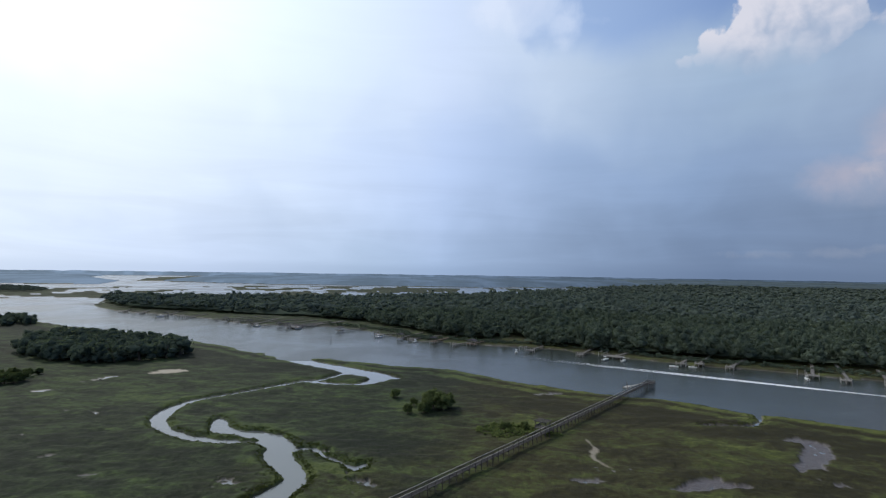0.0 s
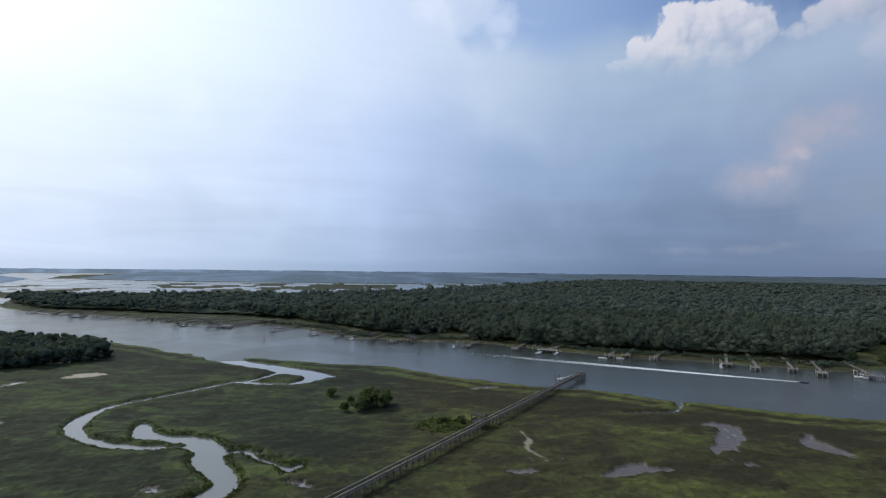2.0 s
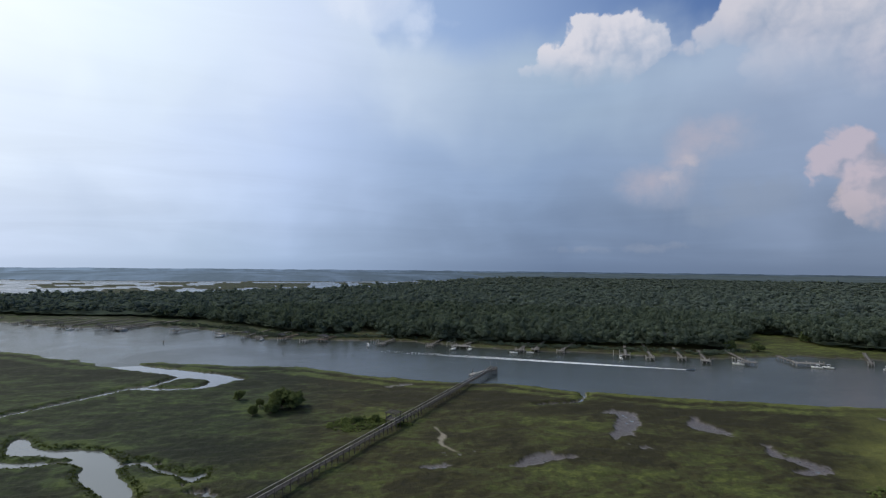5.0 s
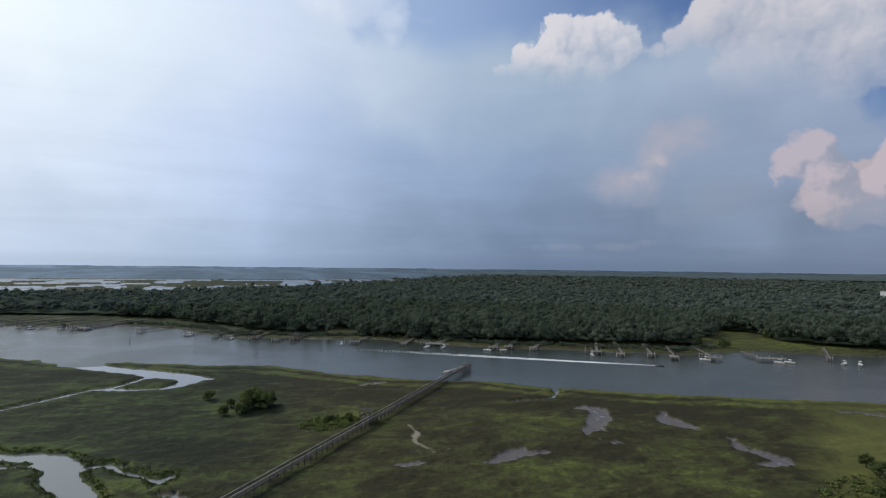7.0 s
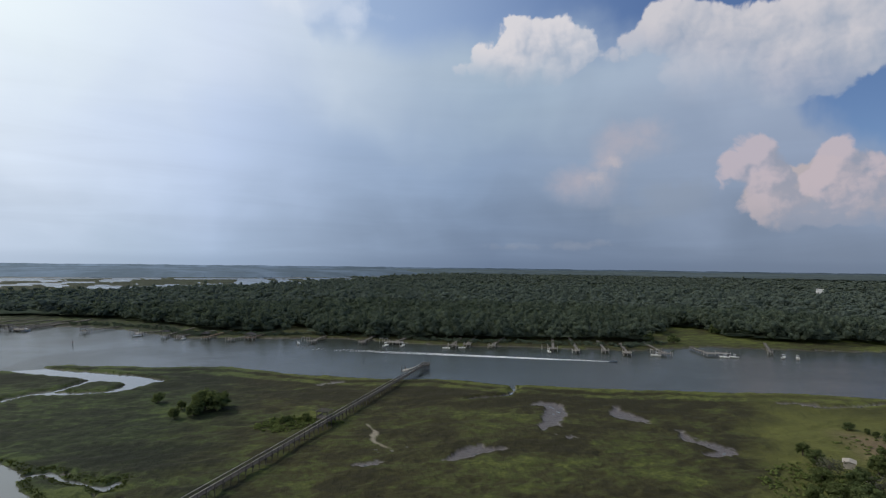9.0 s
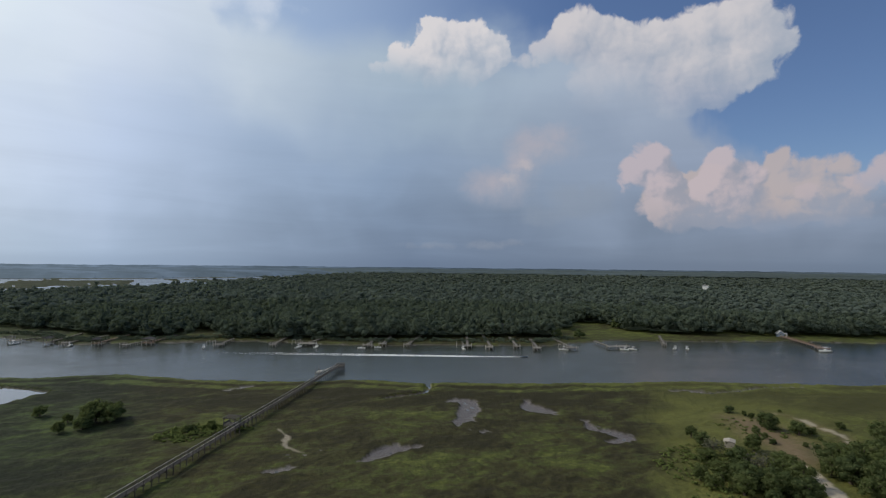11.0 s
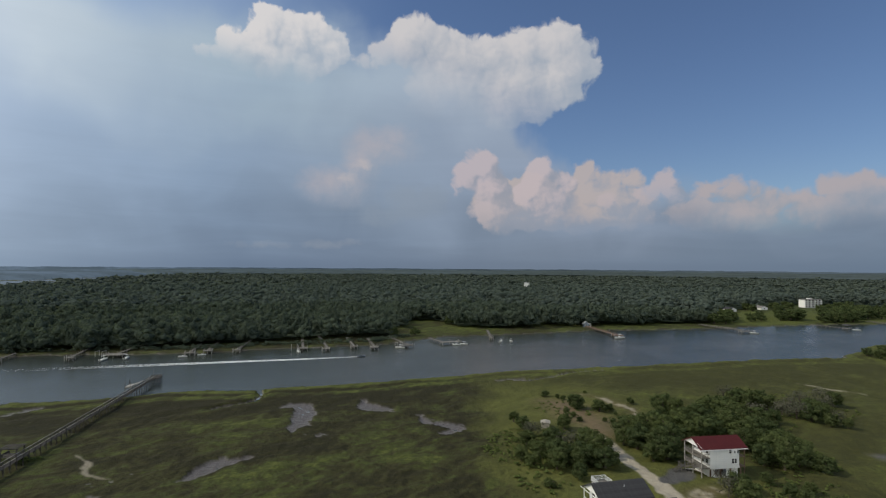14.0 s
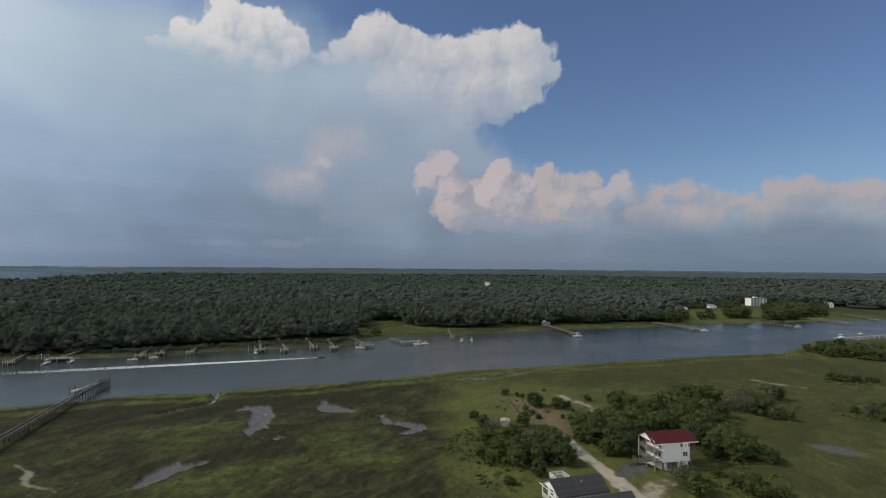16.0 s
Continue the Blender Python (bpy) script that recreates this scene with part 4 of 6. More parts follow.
def bank_shrubs():
    """Low bushes and overhanging boughs between the woods and the far bank."""
    edge = curve_through(FAR_SHORE[6:23], step=6)
    out = []
    for (ax, ay), (bx, by) in zip(edge[:-1], edge[1:]):
        d = math.hypot(bx - ax, by - ay)
        nx, ny = -(by - ay) / d, (bx - ax) / d
        for _ in range(max(1, int(d * 1.0))):
            u, back = rng.uniform(), 9.5 + 13 * rng.uniform()
            out.append((ax + (bx - ax) * u + nx * back, ay + (by - ay) * u + ny * back))
    p = np.array(out)
    front = inside_distance(p[:, 0], p[:, 1], FOREST)
    p = p[(front < 6) & (np.hypot(p[:, 0] - 345, p[:, 1] - 300) > 40)]
    kinds = [crown(160 + i, 5, 60, 0.085, 0.6, 0.0, spiky=0.3, core=0.74) for i in range(5)]
    plant("bank_shrubs", kinds, (p[:, 0], p[:, 1]), lambda x, y: (rng.uniform(1.5, 3.6), rng.uniform(3.0, 6.0)), "dark green bushes along the far river bank", LEAF_WOODS)


bank_shrubs()


def build_backdrop():
    """The last line of woods at the horizon."""
    a = np.radians(np.arange(-60, 110, 0.12))
    top = 26 + 9 * vnoise(a * 60, a * 0, 61, 4)
    n = len(a)
    v = np.concatenate([np.stack([np.sin(a) * 4950, np.cos(a) * 4950, np.full(n, -2.0)], 1), np.stack([np.sin(a) * 4955, np.cos(a) * 4955, top], 1)])
    i = np.arange(n - 1)
    f = np.stack([i, i + 1, i + 1 + n, i + n], 1)
    ob = new("backdrop", mesh_np("backdrop", v, f[:, ::-1], HAZE_HORIZON, {"tone": np.zeros(2 * n)}))
    return tagged(ob, "distant hazy tree line along the whole horizon", "tree line", kind="structure")


build_backdrop()

# ---- building blocks ----
def part(name, bm, mat, parent=None, label="", smooth_it=False):
    me = bpy.data.meshes.new(name)
    bm.normal_update()
    bm.to_mesh(me)
    bm.free()
    if smooth_it:
        me.polygons.foreach_set("use_smooth", np.ones(len(me.polygons), bool))
    me.materials.append(mat)
    return piece(name, me, parent, label=label)


def piece(name, me, parent=None, m=None, label=""):
    """One more object on a mesh that may be shared."""
    ob = new(name, me)
    ob.parent = parent
    if m is not None:
        ob.matrix_basis = m
    return tagged(ob, label) if label else ob


def thing(name, m, label, category, group=""):
    ob = new(name)
    ob.empty_display_size = 0.5
    ob.matrix_basis = m
    return tagged(ob, label, category, group)


def at(x, y, z=0.0, turn=0.0):
    return pose(x, y, z, 0, 0, turn)


def box(bm, x0, x1, y0, y1, z0, z1, bev=0.0, m=None):
    v = bmesh.ops.create_cube(bm, size=1.0)["verts"]
    t = Matrix.Translation(((x0 + x1) / 2, (y0 + y1) / 2, (z0 + z1) / 2)) @ Matrix.Diagonal((x1 - x0, y1 - y0, z1 - z0, 1))
    bmesh.ops.transform(bm, matrix=(m or Matrix()) @ t, verts=v)
    if bev:
        bmesh.ops.bevel(bm, geom=list({e for q in v for e in q.link_edges}), offset=bev, segments=1, affect="EDGES")
    return v


def boxes(*specs, bev=0.0):
    bm = bmesh.new()
    for s in specs:
        box(bm, *s, bev=bev)
    return bm


def beam(bm, a, b, w, h=None):
    """A squared timber from a to b."""
    a, b = Vector(a), Vector(b)
    d = b - a
    q = d.to_track_quat("X", "Z").to_matrix().to_4x4()
    box(bm, 0, d.length, -w / 2, w / 2, -(h or w) / 2, (h or w) / 2, m=Matrix.Translation(a) @ q)


def pole(bm, x, y, z0, z1, r, r2=None, n=7):
    bmesh.ops.create_cone(bm, cap_ends=True, segments=n, radius1=r, radius2=r2 or r, depth=z1 - z0, matrix=Matrix.Translation((x, y, (z0 + z1) / 2)))


def shared(name, bm, mat):
    me = bpy.data.meshes.new(name)
    bm.to_mesh(me)
    bm.free()
    me.materials.append(mat)
    return me


def height_at(x, y):
    return float(ground_at(np.array([float(x)]), np.array([float(y)]))[0][0])


# ---- trees on the marsh ----
def trunk_mesh(seed, height, r0):
    """A bent tapering trunk in one piece."""
    r = np.random.default_rng(seed)
    bm = bmesh.new()
    rings, c = [], Vector((0, 0, -0.08))
    for i in range(5):
        rad = r0 * (1.25 - 0.17 * i)
        rings.append([bm.verts.new((c.x + rad * math.cos(a * 1.0472), c.y + rad * math.sin(a * 1.0472), c.z)) for a in range(6)])
        c = c + Vector((r.uniform(-0.03, 0.03), r.uniform(-0.03, 0.03), (height + 0.08) / 4))
    for lo, hi in zip(rings[:-1], rings[1:]):
        for a in range(6):
            bm.faces.new((lo[a], lo[(a + 1) % 6], hi[(a + 1) % 6], hi[a]))
    bm.faces.new(rings[-1])
    return shared("trunk", bm, BARK)


def limb_mesh():
    bm = bmesh.new()
    bmesh.ops.create_cone(bm, cap_ends=True, segments=5, radius1=0.022, radius2=0.007, depth=0.42, matrix=pose(0.13, 0, 0.14, 0, 48, 0))
    return shared("limb", bm, BARK)


LIMB = limb_mesh()


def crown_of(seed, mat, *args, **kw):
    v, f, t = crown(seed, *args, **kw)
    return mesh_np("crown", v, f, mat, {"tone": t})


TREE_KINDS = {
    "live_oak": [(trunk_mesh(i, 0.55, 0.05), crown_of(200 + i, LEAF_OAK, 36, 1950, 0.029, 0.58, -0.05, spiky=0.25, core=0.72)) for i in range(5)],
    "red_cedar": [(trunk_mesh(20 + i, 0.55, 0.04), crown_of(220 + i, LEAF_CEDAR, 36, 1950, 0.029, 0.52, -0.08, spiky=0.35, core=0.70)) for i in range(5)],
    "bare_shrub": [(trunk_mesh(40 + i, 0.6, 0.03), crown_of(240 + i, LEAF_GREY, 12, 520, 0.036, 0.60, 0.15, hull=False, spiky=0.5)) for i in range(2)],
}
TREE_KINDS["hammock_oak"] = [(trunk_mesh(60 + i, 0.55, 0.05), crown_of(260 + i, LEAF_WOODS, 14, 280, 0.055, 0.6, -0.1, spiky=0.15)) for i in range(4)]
TREE_LABELS = {
    "hammock_oak": "dark green wind-shaped oak in a dense marsh hammock",
    "live_oak": "dense dark green coastal live oak on the marsh edge",
    "red_cedar": "rounded green coastal red cedar growing on sandy ground",
    "bare_shrub": "grey half-bare salt-killed shrub with thin twigs",
}


def tree(kind, x, y, h, k, group, z=None):
    trunk, top = TREE_KINDS[kind][k % len(TREE_KINDS[kind])]
    turn, w = rng.uniform(0, 360), h * rng.uniform(0.95, 1.35)
    root = thing(kind if h > 3.4 or kind == "bare_shrub" else "shrub", at(x, y, (height_at(x, y) if z is None else z) - 0.05, turn), TREE_LABELS[kind] if h > 3.4 or kind == "bare_shrub"
                 else "small dark green evergreen shrub on the open ground", "tree" if h > 3.4 and kind != "bare_shrub" else "shrub", group)
    s = Matrix.Diagonal((w, w, h, 1))
    piece("trunk", trunk, root, s)
    for i in range(3):
        piece("limb", LIMB, root, s @ at(0, 0, 0.24 + 0.09 * i, 120 * i + 25))
    piece("crown", top, root, s)
    return root


def grove(spots, group, grey=0.0, jitter=0.5, grow=1.0, only=""):
    p = np.array(spots, float)
    p[:, :2] += rng.uniform(-jitter, jitter, (len(p), 2))
    zs = ground_at(p[:, 0], p[:, 1])[0]
    for i, (x, y, h) in enumerate(p):
        kind = "live_oak" if (i * 7) % 5 < 2 else "red_cedar"
        kind = only or kind
        if rng.uniform() < grey:
            kind = "bare_shrub"
        tree(kind, x, y, h * grow * rng.uniform(0.9, 1.15), i, group, float(zs[i]))


GROVE_W = [(161.5, 102.6, 4.5), (157.1, 96.2, 5.0), (170.7, 90.9, 5.0), (151.9, 84.8, 6.0), (140.3, 83.6, 5.5), (151.2, 79.0, 6.0), (154.2, 75.2, 6.0), (153.5, 69.7, 6.0),
           (140.7, 77.1, 6.0), (141.5, 70.4, 6.0), (145.5, 65.3, 5.0), (135.4, 86.7, 4.0), (133.3, 80.9, 4.0), (149.1, 64.5, 4.0), (166.3, 109.5, 3.6),
           (164.6, 80.4, 5.0), (146.6, 91.4, 4.5), (123.9, 70.4, 2.6), (134.4, 66.6, 3.8), (159.5, 75.5, 5.0), (146, 73, 6.0), (136, 75, 4.5)]
SHRUBS = [(208.5, 120.4, 3.0), (208.0, 114.6, 2.0), (207.8, 111.8, 2.0), (198.2, 100.6, 5.0), (224.7, 110.1, 1.5), (200.7, 92.1, 4.0), (205.4, 89.9, 3.0), (221.5, 87.9, 2.5),
          (189.5, 100.4, 2.0), (187.2, 96.4, 2.0), (183.9, 91.9, 1.6), (189.0, 84.5, 1.4), (200.6, 85.5, 1.2)]
GROVE_E = [(176.2, 71.9, 6.0), (176.3, 68.1, 6.0), (168.6, 69.6, 5.0), (168.0, 63.9, 6.0), (167.0, 58.8, 6.0), (164.5, 54.5, 6.0), (161.2, 57.0, 4.5), (182.8, 59.8, 7.0), (192.9, 67.1, 6.0),
           (194.2, 61.2, 6.0), (211.5, 71.8, 7.0), (211.6, 66.6, 6.0), (202.2, 59.7, 7.0), (201.4, 56.4, 7.0), (215.9, 56.3, 7.0), (215.9, 51.5, 7.0), (215.4, 47.5, 7.0),
           (232.2, 56.3, 6.0), (247.9, 53.8, 6.0), (243.4, 47.7, 7.0), (217.0, 41.1, 7.0), (182.9, 67.4, 6.0), (186, 53, 7.0), (193, 50, 7.0), (204, 48, 7.0), (175, 57, 6.5)]
GROVE_N = [(227.7, 54.4, 7.0), (212.6, 46.5, 7.0), (209.4, 42.4, 6.0), (257.7, 60.6, 5.0), (257.7, 54.6, 5.0), (258.2, 48.0, 6.0), (249.3, 42.5, 6.0), (241.2, 37.4, 6.0), (250.5, 35.8, 6.0),
           (241.9, 31.7, 6.0), (241.6, 27.4, 6.0), (247.1, 25.2, 6.0), (239.0, 21.7, 5.0), (244.3, 19.5, 4.5), (239.7, 16.5, 3.5), (274.3, 27.9, 6.0), (273.5, 23.2, 6.0), (265.0, 33.9, 5.5),
           (258, 30, 5.5), (233, 44, 6.0), (229, 38, 5.5), (251, 50, 5.5), (264, 26, 5.5)]
GROVE_S = [(192.9, 34.8, 7.0), (188.4, 31.0, 7.0), (186.3, 27.8, 6.5), (179.3, 31.9, 6.5), (178.6, 26.4, 6.0), (184.2, 24.8, 6.0), (193.7, 24.3, 5.0), (185.7, 20.1, 4.0), (184.0, 16.8, 3.5),
           (164.6, 28.7, 3.0), (153.5, 33.1, 4.6), (148.6, 33.7, 4.6), (147.6, 30.2, 5.0), (158.0, 22.3, 3.0), (164.0, 18.8, 3.0), (159.4, 12.5, 3.0), (156.7, 19.8, 3.0),
           (156.5, 16.2, 3.0), (201.4, 37.6, 7.0), (197.3, 41.3, 6.5), (206, 35, 6.5), (198, 30, 6.0), (189, 39, 6.5)]
GROVE_R = [(341.5, 5.4, 5.0), (338.0, 2.0, 5.0), (340.7, -1.3, 6.0), (343.4, -4.7, 5.0), (347.5, -9.7, 4.0), (347.0, -12.9, 4.0), (269.9, -3.5, 4.0), (265.0, -6.6, 5.0), (267.5, -9.8, 5.0),
           (269.5, -12.3, 4.0), (285.4, -13.1, 4.0), (282.1, -9.0, 4.0), (276, -8, 4.0), (262, -12, 4.5), (272, -15, 4.5), (280, -17, 4.5)]
POINT = [(447.4, 20.8, 6.0), (439.8, 13.4, 6.0), (432.6, 6.5, 7.0), (438.0, -0.2, 7.0), (431.1, -6.6, 7.0), (430.3, -12.8, 7.0), (429.6, -18.9, 7.0), (475.3, 12.7, 5.0), (479.4, 2.6, 6.0),
         (480.4, -8.0, 6.0), (481.4, -18.4, 6.0), (471.3, -24.4, 6.0), (455, 12, 7.0), (460, 4, 7.0), (447, 5, 7.0), (450, -6, 7.0), (445, -15, 7.0), (463, -10, 7.0), (466, -20, 6.5), (455, -24, 7.0)]
BUSHES = [(-20.1, 243.6, 4.0), (-13.4, 218.2, 4.0), (-11.3, 229.5, 3.0), (-7.3, 218.0, 4.0), (-2.9, 226.2, 7.0), (0.7, 224.9, 6.0), (3.1, 229.7, 5.0), (-5.1, 221.6, 5.0)]
PIER_BUSHES = [(22.7, 197.6, 3.6), (30.2, 197.6, 4.2), (24.6, 199.2, 2.8)]
WEST_BUSHES = [(-210.9, 261.1, 6.0), (-207.6, 263.1, 6.0), (-208.0, 269.1, 6.0), (-212.3, 284.0, 4.0), (-221.8, 271.3, 6.0), (-213.3, 278.4, 5.0), (-217, 264, 6.0), (-216, 272, 6.5)]
HAMMOCK = np.array([(-275, 350), (-236, 324), (-214.5, 321), (-187, 325), (-170, 338), (-171, 358), (-190, 388), (-226, 408), (-258, 425), (-296, 440), (-303, 420), (-300, 390)], float)
HAMMOCK_W = np.array([(-412, 508), (-398, 526), (-440, 572), (-520, 560), (-520, 470)], float)

grove(GROVE_W, "grove beside the sandy drive", grey=0.06, grow=1.25)
grove(SHRUBS, "shrubs on the dune", jitter=0.2, grow=1.3)
grove(GROVE_E, "grove behind the stilt house", grow=1.4)
grove(GROVE_N, "grove on the marsh rise", grey=0.30, grow=1.25)
grove(GROVE_S, "grove behind the stilt house", grey=0.05, grow=1.3)
grove(GROVE_R, "scattered marsh thickets", grey=0.3)
grove(POINT, "thicket on the river point", grey=0.05, grow=1.2)
grove(BUSHES, "cedars on the marsh", grow=1.3)
grove(PIER_BUSHES, "bushes beside the long pier")
grove(WEST_BUSHES, "bushes on the western marsh")
for poly, gap, hts, name in ((HAMMOCK, 9.0, (10.0, 13.5), "hammock on the marsh"), (HAMMOCK_W, 11.0, (9.0, 12.0), "hammock at the river bend")):
    hx, hy = scatter(poly, 0, 900, gap)
    grove([(a, b, rng.uniform(*hts)) for a, b in zip(hx, hy)], name, only="hammock_oak")


def ground_cover():
    """Low leafy vines and wax myrtle round the groves and beside the pier."""
    kinds = [crown(300 + i, 3, 18, 0.2, 0.8, 0.1) for i in range(4)]
    spots = []
    for cx, cy, rx, ry, n in ((24, 196.5, 11, 8.5, 230), (150, 88, 20, 18, 240), (40, 192, 3, 3, 14), (205, 60, 30, 18, 200), (190, 27, 14, 12, 90), (262, 36, 22, 22, 130), (275, -6, 16, 12, 80),
                              (340, -2, 14, 12, 60), (196, 104, 12, 14, 60), (165, 20, 14, 10, 50), (128, 74, 10, 10, 40), (220, 45, 30, 16, 90)):
        for _ in range(n):
            a, q = rng.uniform(0, 6.283), math.sqrt(rng.uniform())
            spots.append((cx + rx * q * math.cos(a), cy + ry * q * math.sin(a)))
    s = np.array(spots)
    for chain, keep in ((DRIVE, 1.2), (PARKING, 1.5), (YARD, 1.5), (TRACK, 1.0)):
        s = s[chain_distance(s[:, 0], s[:, 1], line(chain)) > keep]
    s = s[np.hypot(s[:, 0] - 161, s[:, 1] - 41) > 9]
    V, F, T, n0 = [], [], [], 0
    z = ground_at(s[:, 0], s[:, 1])[0]
    for (x, y), zz in zip(s, z):
        v, f, t = kinds[int(rng.integers(4))]
        w, h, a = rng.uniform(0.8, 1.7), rng.uniform(0.5, 1.3), rng.uniform(0, 6.28)
        c, q = math.cos(a), math.sin(a)
        V.append(np.stack([(v[:, 0] * c - v[:, 1] * q) * w + x, (v[:, 0] * q + v[:, 1] * c) * w + y, v[:, 2] * h + zz - 0.1], 1))
        F.append(f + n0)
        T.append(t + rng.uniform(-0.1, 0.4))
        n0 += len(v)
    ob = new("ground_cover", mesh_np("ground_cover", np.concatenate(V), np.concatenate(F), LEAF_FLATS, {"tone": np.concatenate(T)}))
    tagged(ob, "bright green low vines and wax myrtle round the groves", "undergrowth", kind="stuff")


ground_cover()

def creek_reeds():
    """Standing cordgrass along the creeks and the river's edge, thinning out into the marsh."""
    n = 170000
    slope = rng.uniform(57 / 430, 57 / 92, n)
    a = np.radians(rng.uniform(-43, 94, n))
    x, y = 57 / slope * np.sin(a), 57 / slope * np.cos(a)
    z, cover, d_far, d = ground_at(x, y)
    bare = np.maximum.reduce([cover["mud"], cover["sand"], cover["gravel"], cover["dry"]])
    bank = 1 - sstep(d, 1.0, 2.8)
    patch = vnoise(x / 6, y / 6, 41, 3)
    keep = (d > 0.6) & (bare < 0.3) & (d_far < 0) & (x < 150) & (bank > 0.02)
    x, y, z, bank, patch = (q[keep] for q in (x, y, z, bank, patch))
    m = len(x)
    h = (0.14 + 0.20 * bank) * rng.uniform(0.7, 1.3, m)
    V = np.empty((m, 4, 3, 3))
    for k in range(4):
        t = rng.uniform(0, 6.283, m)
        c, q = np.cos(t), np.sin(t)
        w, lean = rng.uniform(0.15, 0.35, m), rng.uniform(0.2, 0.6, m)
        ox, oy = rng.uniform(-0.35, 0.35, m), rng.uniform(-0.35, 0.35, m)
        V[:, k, 0] = np.stack([x + ox - q * w, y + oy + c * w, z - 0.05], 1)
        V[:, k, 1] = np.stack([x + ox + q * w, y + oy - c * w, z - 0.05], 1)
        V[:, k, 2] = np.stack([x + ox + c * lean, y + oy + q * lean, z + h * rng.uniform(0.7, 1.1, m)], 1)
    tone = np.repeat(0.5 * patch + 0.3 * rng.uniform(0, 1, m), 12)
    ob = new("creek_reeds", mesh_np("creek_reeds", V.reshape(-1, 3), np.arange(m * 12).reshape(-1, 3), LEAF_REED, {"tone": tone}))
    tagged(ob, "standing dark green cordgrass along the creek banks", "grass", kind="stuff")


creek_reeds()

# ---- the long pier ----
PIER_A, PIER_B = Vector((-60.0, 68.4, 0)), Vector((107.0, 277.4, 0))
PIER_DIR = (PIER_B - PIER_A).normalized()
PIER_TURN = math.degrees(math.atan2(PIER_DIR.y, PIER_DIR.x))
PIER_LEN = (PIER_B - PIER_A).length
DECK = 2.0


def build_pier():
    root = thing("pier", at(PIER_A.x, PIER_A.y, 0, PIER_TURN), "long weathered grey timber pier with handrails across the marsh", "pier")
    bay = 3.0
    n = int(PIER_LEN // bay) - 1
    deck, w = shared("deck_panel", boxes((0.01, bay - 0.01, -0.85, 0.85, DECK - 0.05, DECK)), WOOD_DARK), 1.0
    post = bmesh.new()
    pole(post, 0, 0, -2.2, DECK + 1.05, 0.13, 0.11)
    post = shared("post", post, WOOD_DARK)
    cap = shared("cross_beam", boxes((-0.08, 0.08, -1.0, 1.0, DECK - 0.5, DECK - 0.25)), WOOD_DARK)
    joist = shared("joist", boxes((0, bay, -0.06, 0.06, DECK - 0.25, DECK - 0.055)), WOOD_DARK)
    rail = shared("handrail", boxes((0, bay, -0.07, 0.07, DECK + 1.05, DECK + 1.11)), WOOD_PALE)
    mid = shared("mid_rail", boxes((0, bay, -0.03, 0.03, DECK + 0.45, DECK + 0.58), (0, bay, -0.03, 0.03, DECK + 0.82, DECK + 0.95)), WOOD_DARK)
    for i in range(n):
        x = i * bay
        piece("deck_panel", deck, root, at(x, 0))
        piece("cross_beam", cap, root, at(x, 0))
        for s in (-1, 1):
            piece("post", post, root, at(x, s * 0.92, 0, i * 40))
            piece("joist", joist, root, at(x, s * 0.6))
            piece("handrail", rail, root, at(x, s * 0.88))
            piece("mid_rail", mid, root, at(x, s * 0.83))
    # head of the pier: a broad platform on piles
    e = n * bay
    part("head_platform", boxes((e + 0.01, e + 5.0, -2.4, 1.6, DECK - 0.05, DECK)), WOOD_WORN, root)
    part("head_frame", boxes(*((e + 0.1 + 1.2 * i, e + 0.3 + 1.2 * i, -2.5, 1.7, DECK - 0.35, DECK - 0.055) for i in range(5))), WOOD_DARK, root)
    for i in range(4):
        for j in range(4):
            piece("post", post, root, at(e + 0.3 + i * 1.5, -2.3 + j * 1.28, 0, i * 33))
    hr = boxes((e + 4.95, e + 5.07, -2.4, 1.6, DECK + 1.0, DECK + 1.08), (e, e + 5, -2.46, -2.34, DECK + 1.0, DECK + 1.08), (e, e + 5, 1.5, 1.62, DECK + 1.0, DECK + 1.08),
               (e + 4.98, e + 5.04, -2.4, 1.6, DECK + 0.5, DECK + 0.62), (e, e + 5, -2.43, -2.37, DECK + 0.5, DECK + 0.62))
    part("head_rail", hr, WOOD_GREY, root)
    part("bench", boxes((e + 4.3, e + 4.8, -2.0, 0.8, DECK + 0.42, DECK + 0.48), (e + 4.4, e + 4.7, -1.9, -1.7, DECK, DECK + 0.42), (e + 4.4, e + 4.7, 0.4, 0.6, DECK, DECK + 0.42),
                        (e + 4.4, e + 4.7, -0.8, -0.6, DECK, DECK + 0.42)), WOOD_GREY, root)
    for y in (-2.0, 1.5):
        bm = bmesh.new()
        pole(bm, e + 4.6, y, DECK, DECK + 3.6, 0.06)
        part("lamp_post", bm, WOOD_DARK, root)
    return root


build_pier()


def on_pier(s, side, z=0.0):
    p = PIER_A + PIER_DIR * s + Vector((-PIER_DIR.y, PIER_DIR.x, 0)) * side
    return Vector((p.x, p.y, z))


def build_float():
    p = on_pier(PIER_LEN - 8, 8.5)
    root = thing("floating_dock", at(p.x, p.y, SEA, PIER_TURN), "pale floating dock with a gangway beside the pier head", "dock")
    part("pontoon", boxes((-3.0, 3.0, -1.2, 1.2, -0.15, 0.45), bev=0.05), WOOD_PALE, root)
    bm = bmesh.new()
    beam(bm, (1.5, -1.2, 0.55), (4.5, -7.0, DECK - SEA), 1.1, 0.12)
    part("gangway", bm, WOOD_PALE, root)
    for x, y in ((-2.7, 1.4), (2.7, 1.4), (-3.2, -1.0)):
        bm = bmesh.new()
        pole(bm, x, y, -2.0, 2.8, 0.14, 0.12)
        part("mooring_post", bm, WOOD_DARK, root)


build_float()


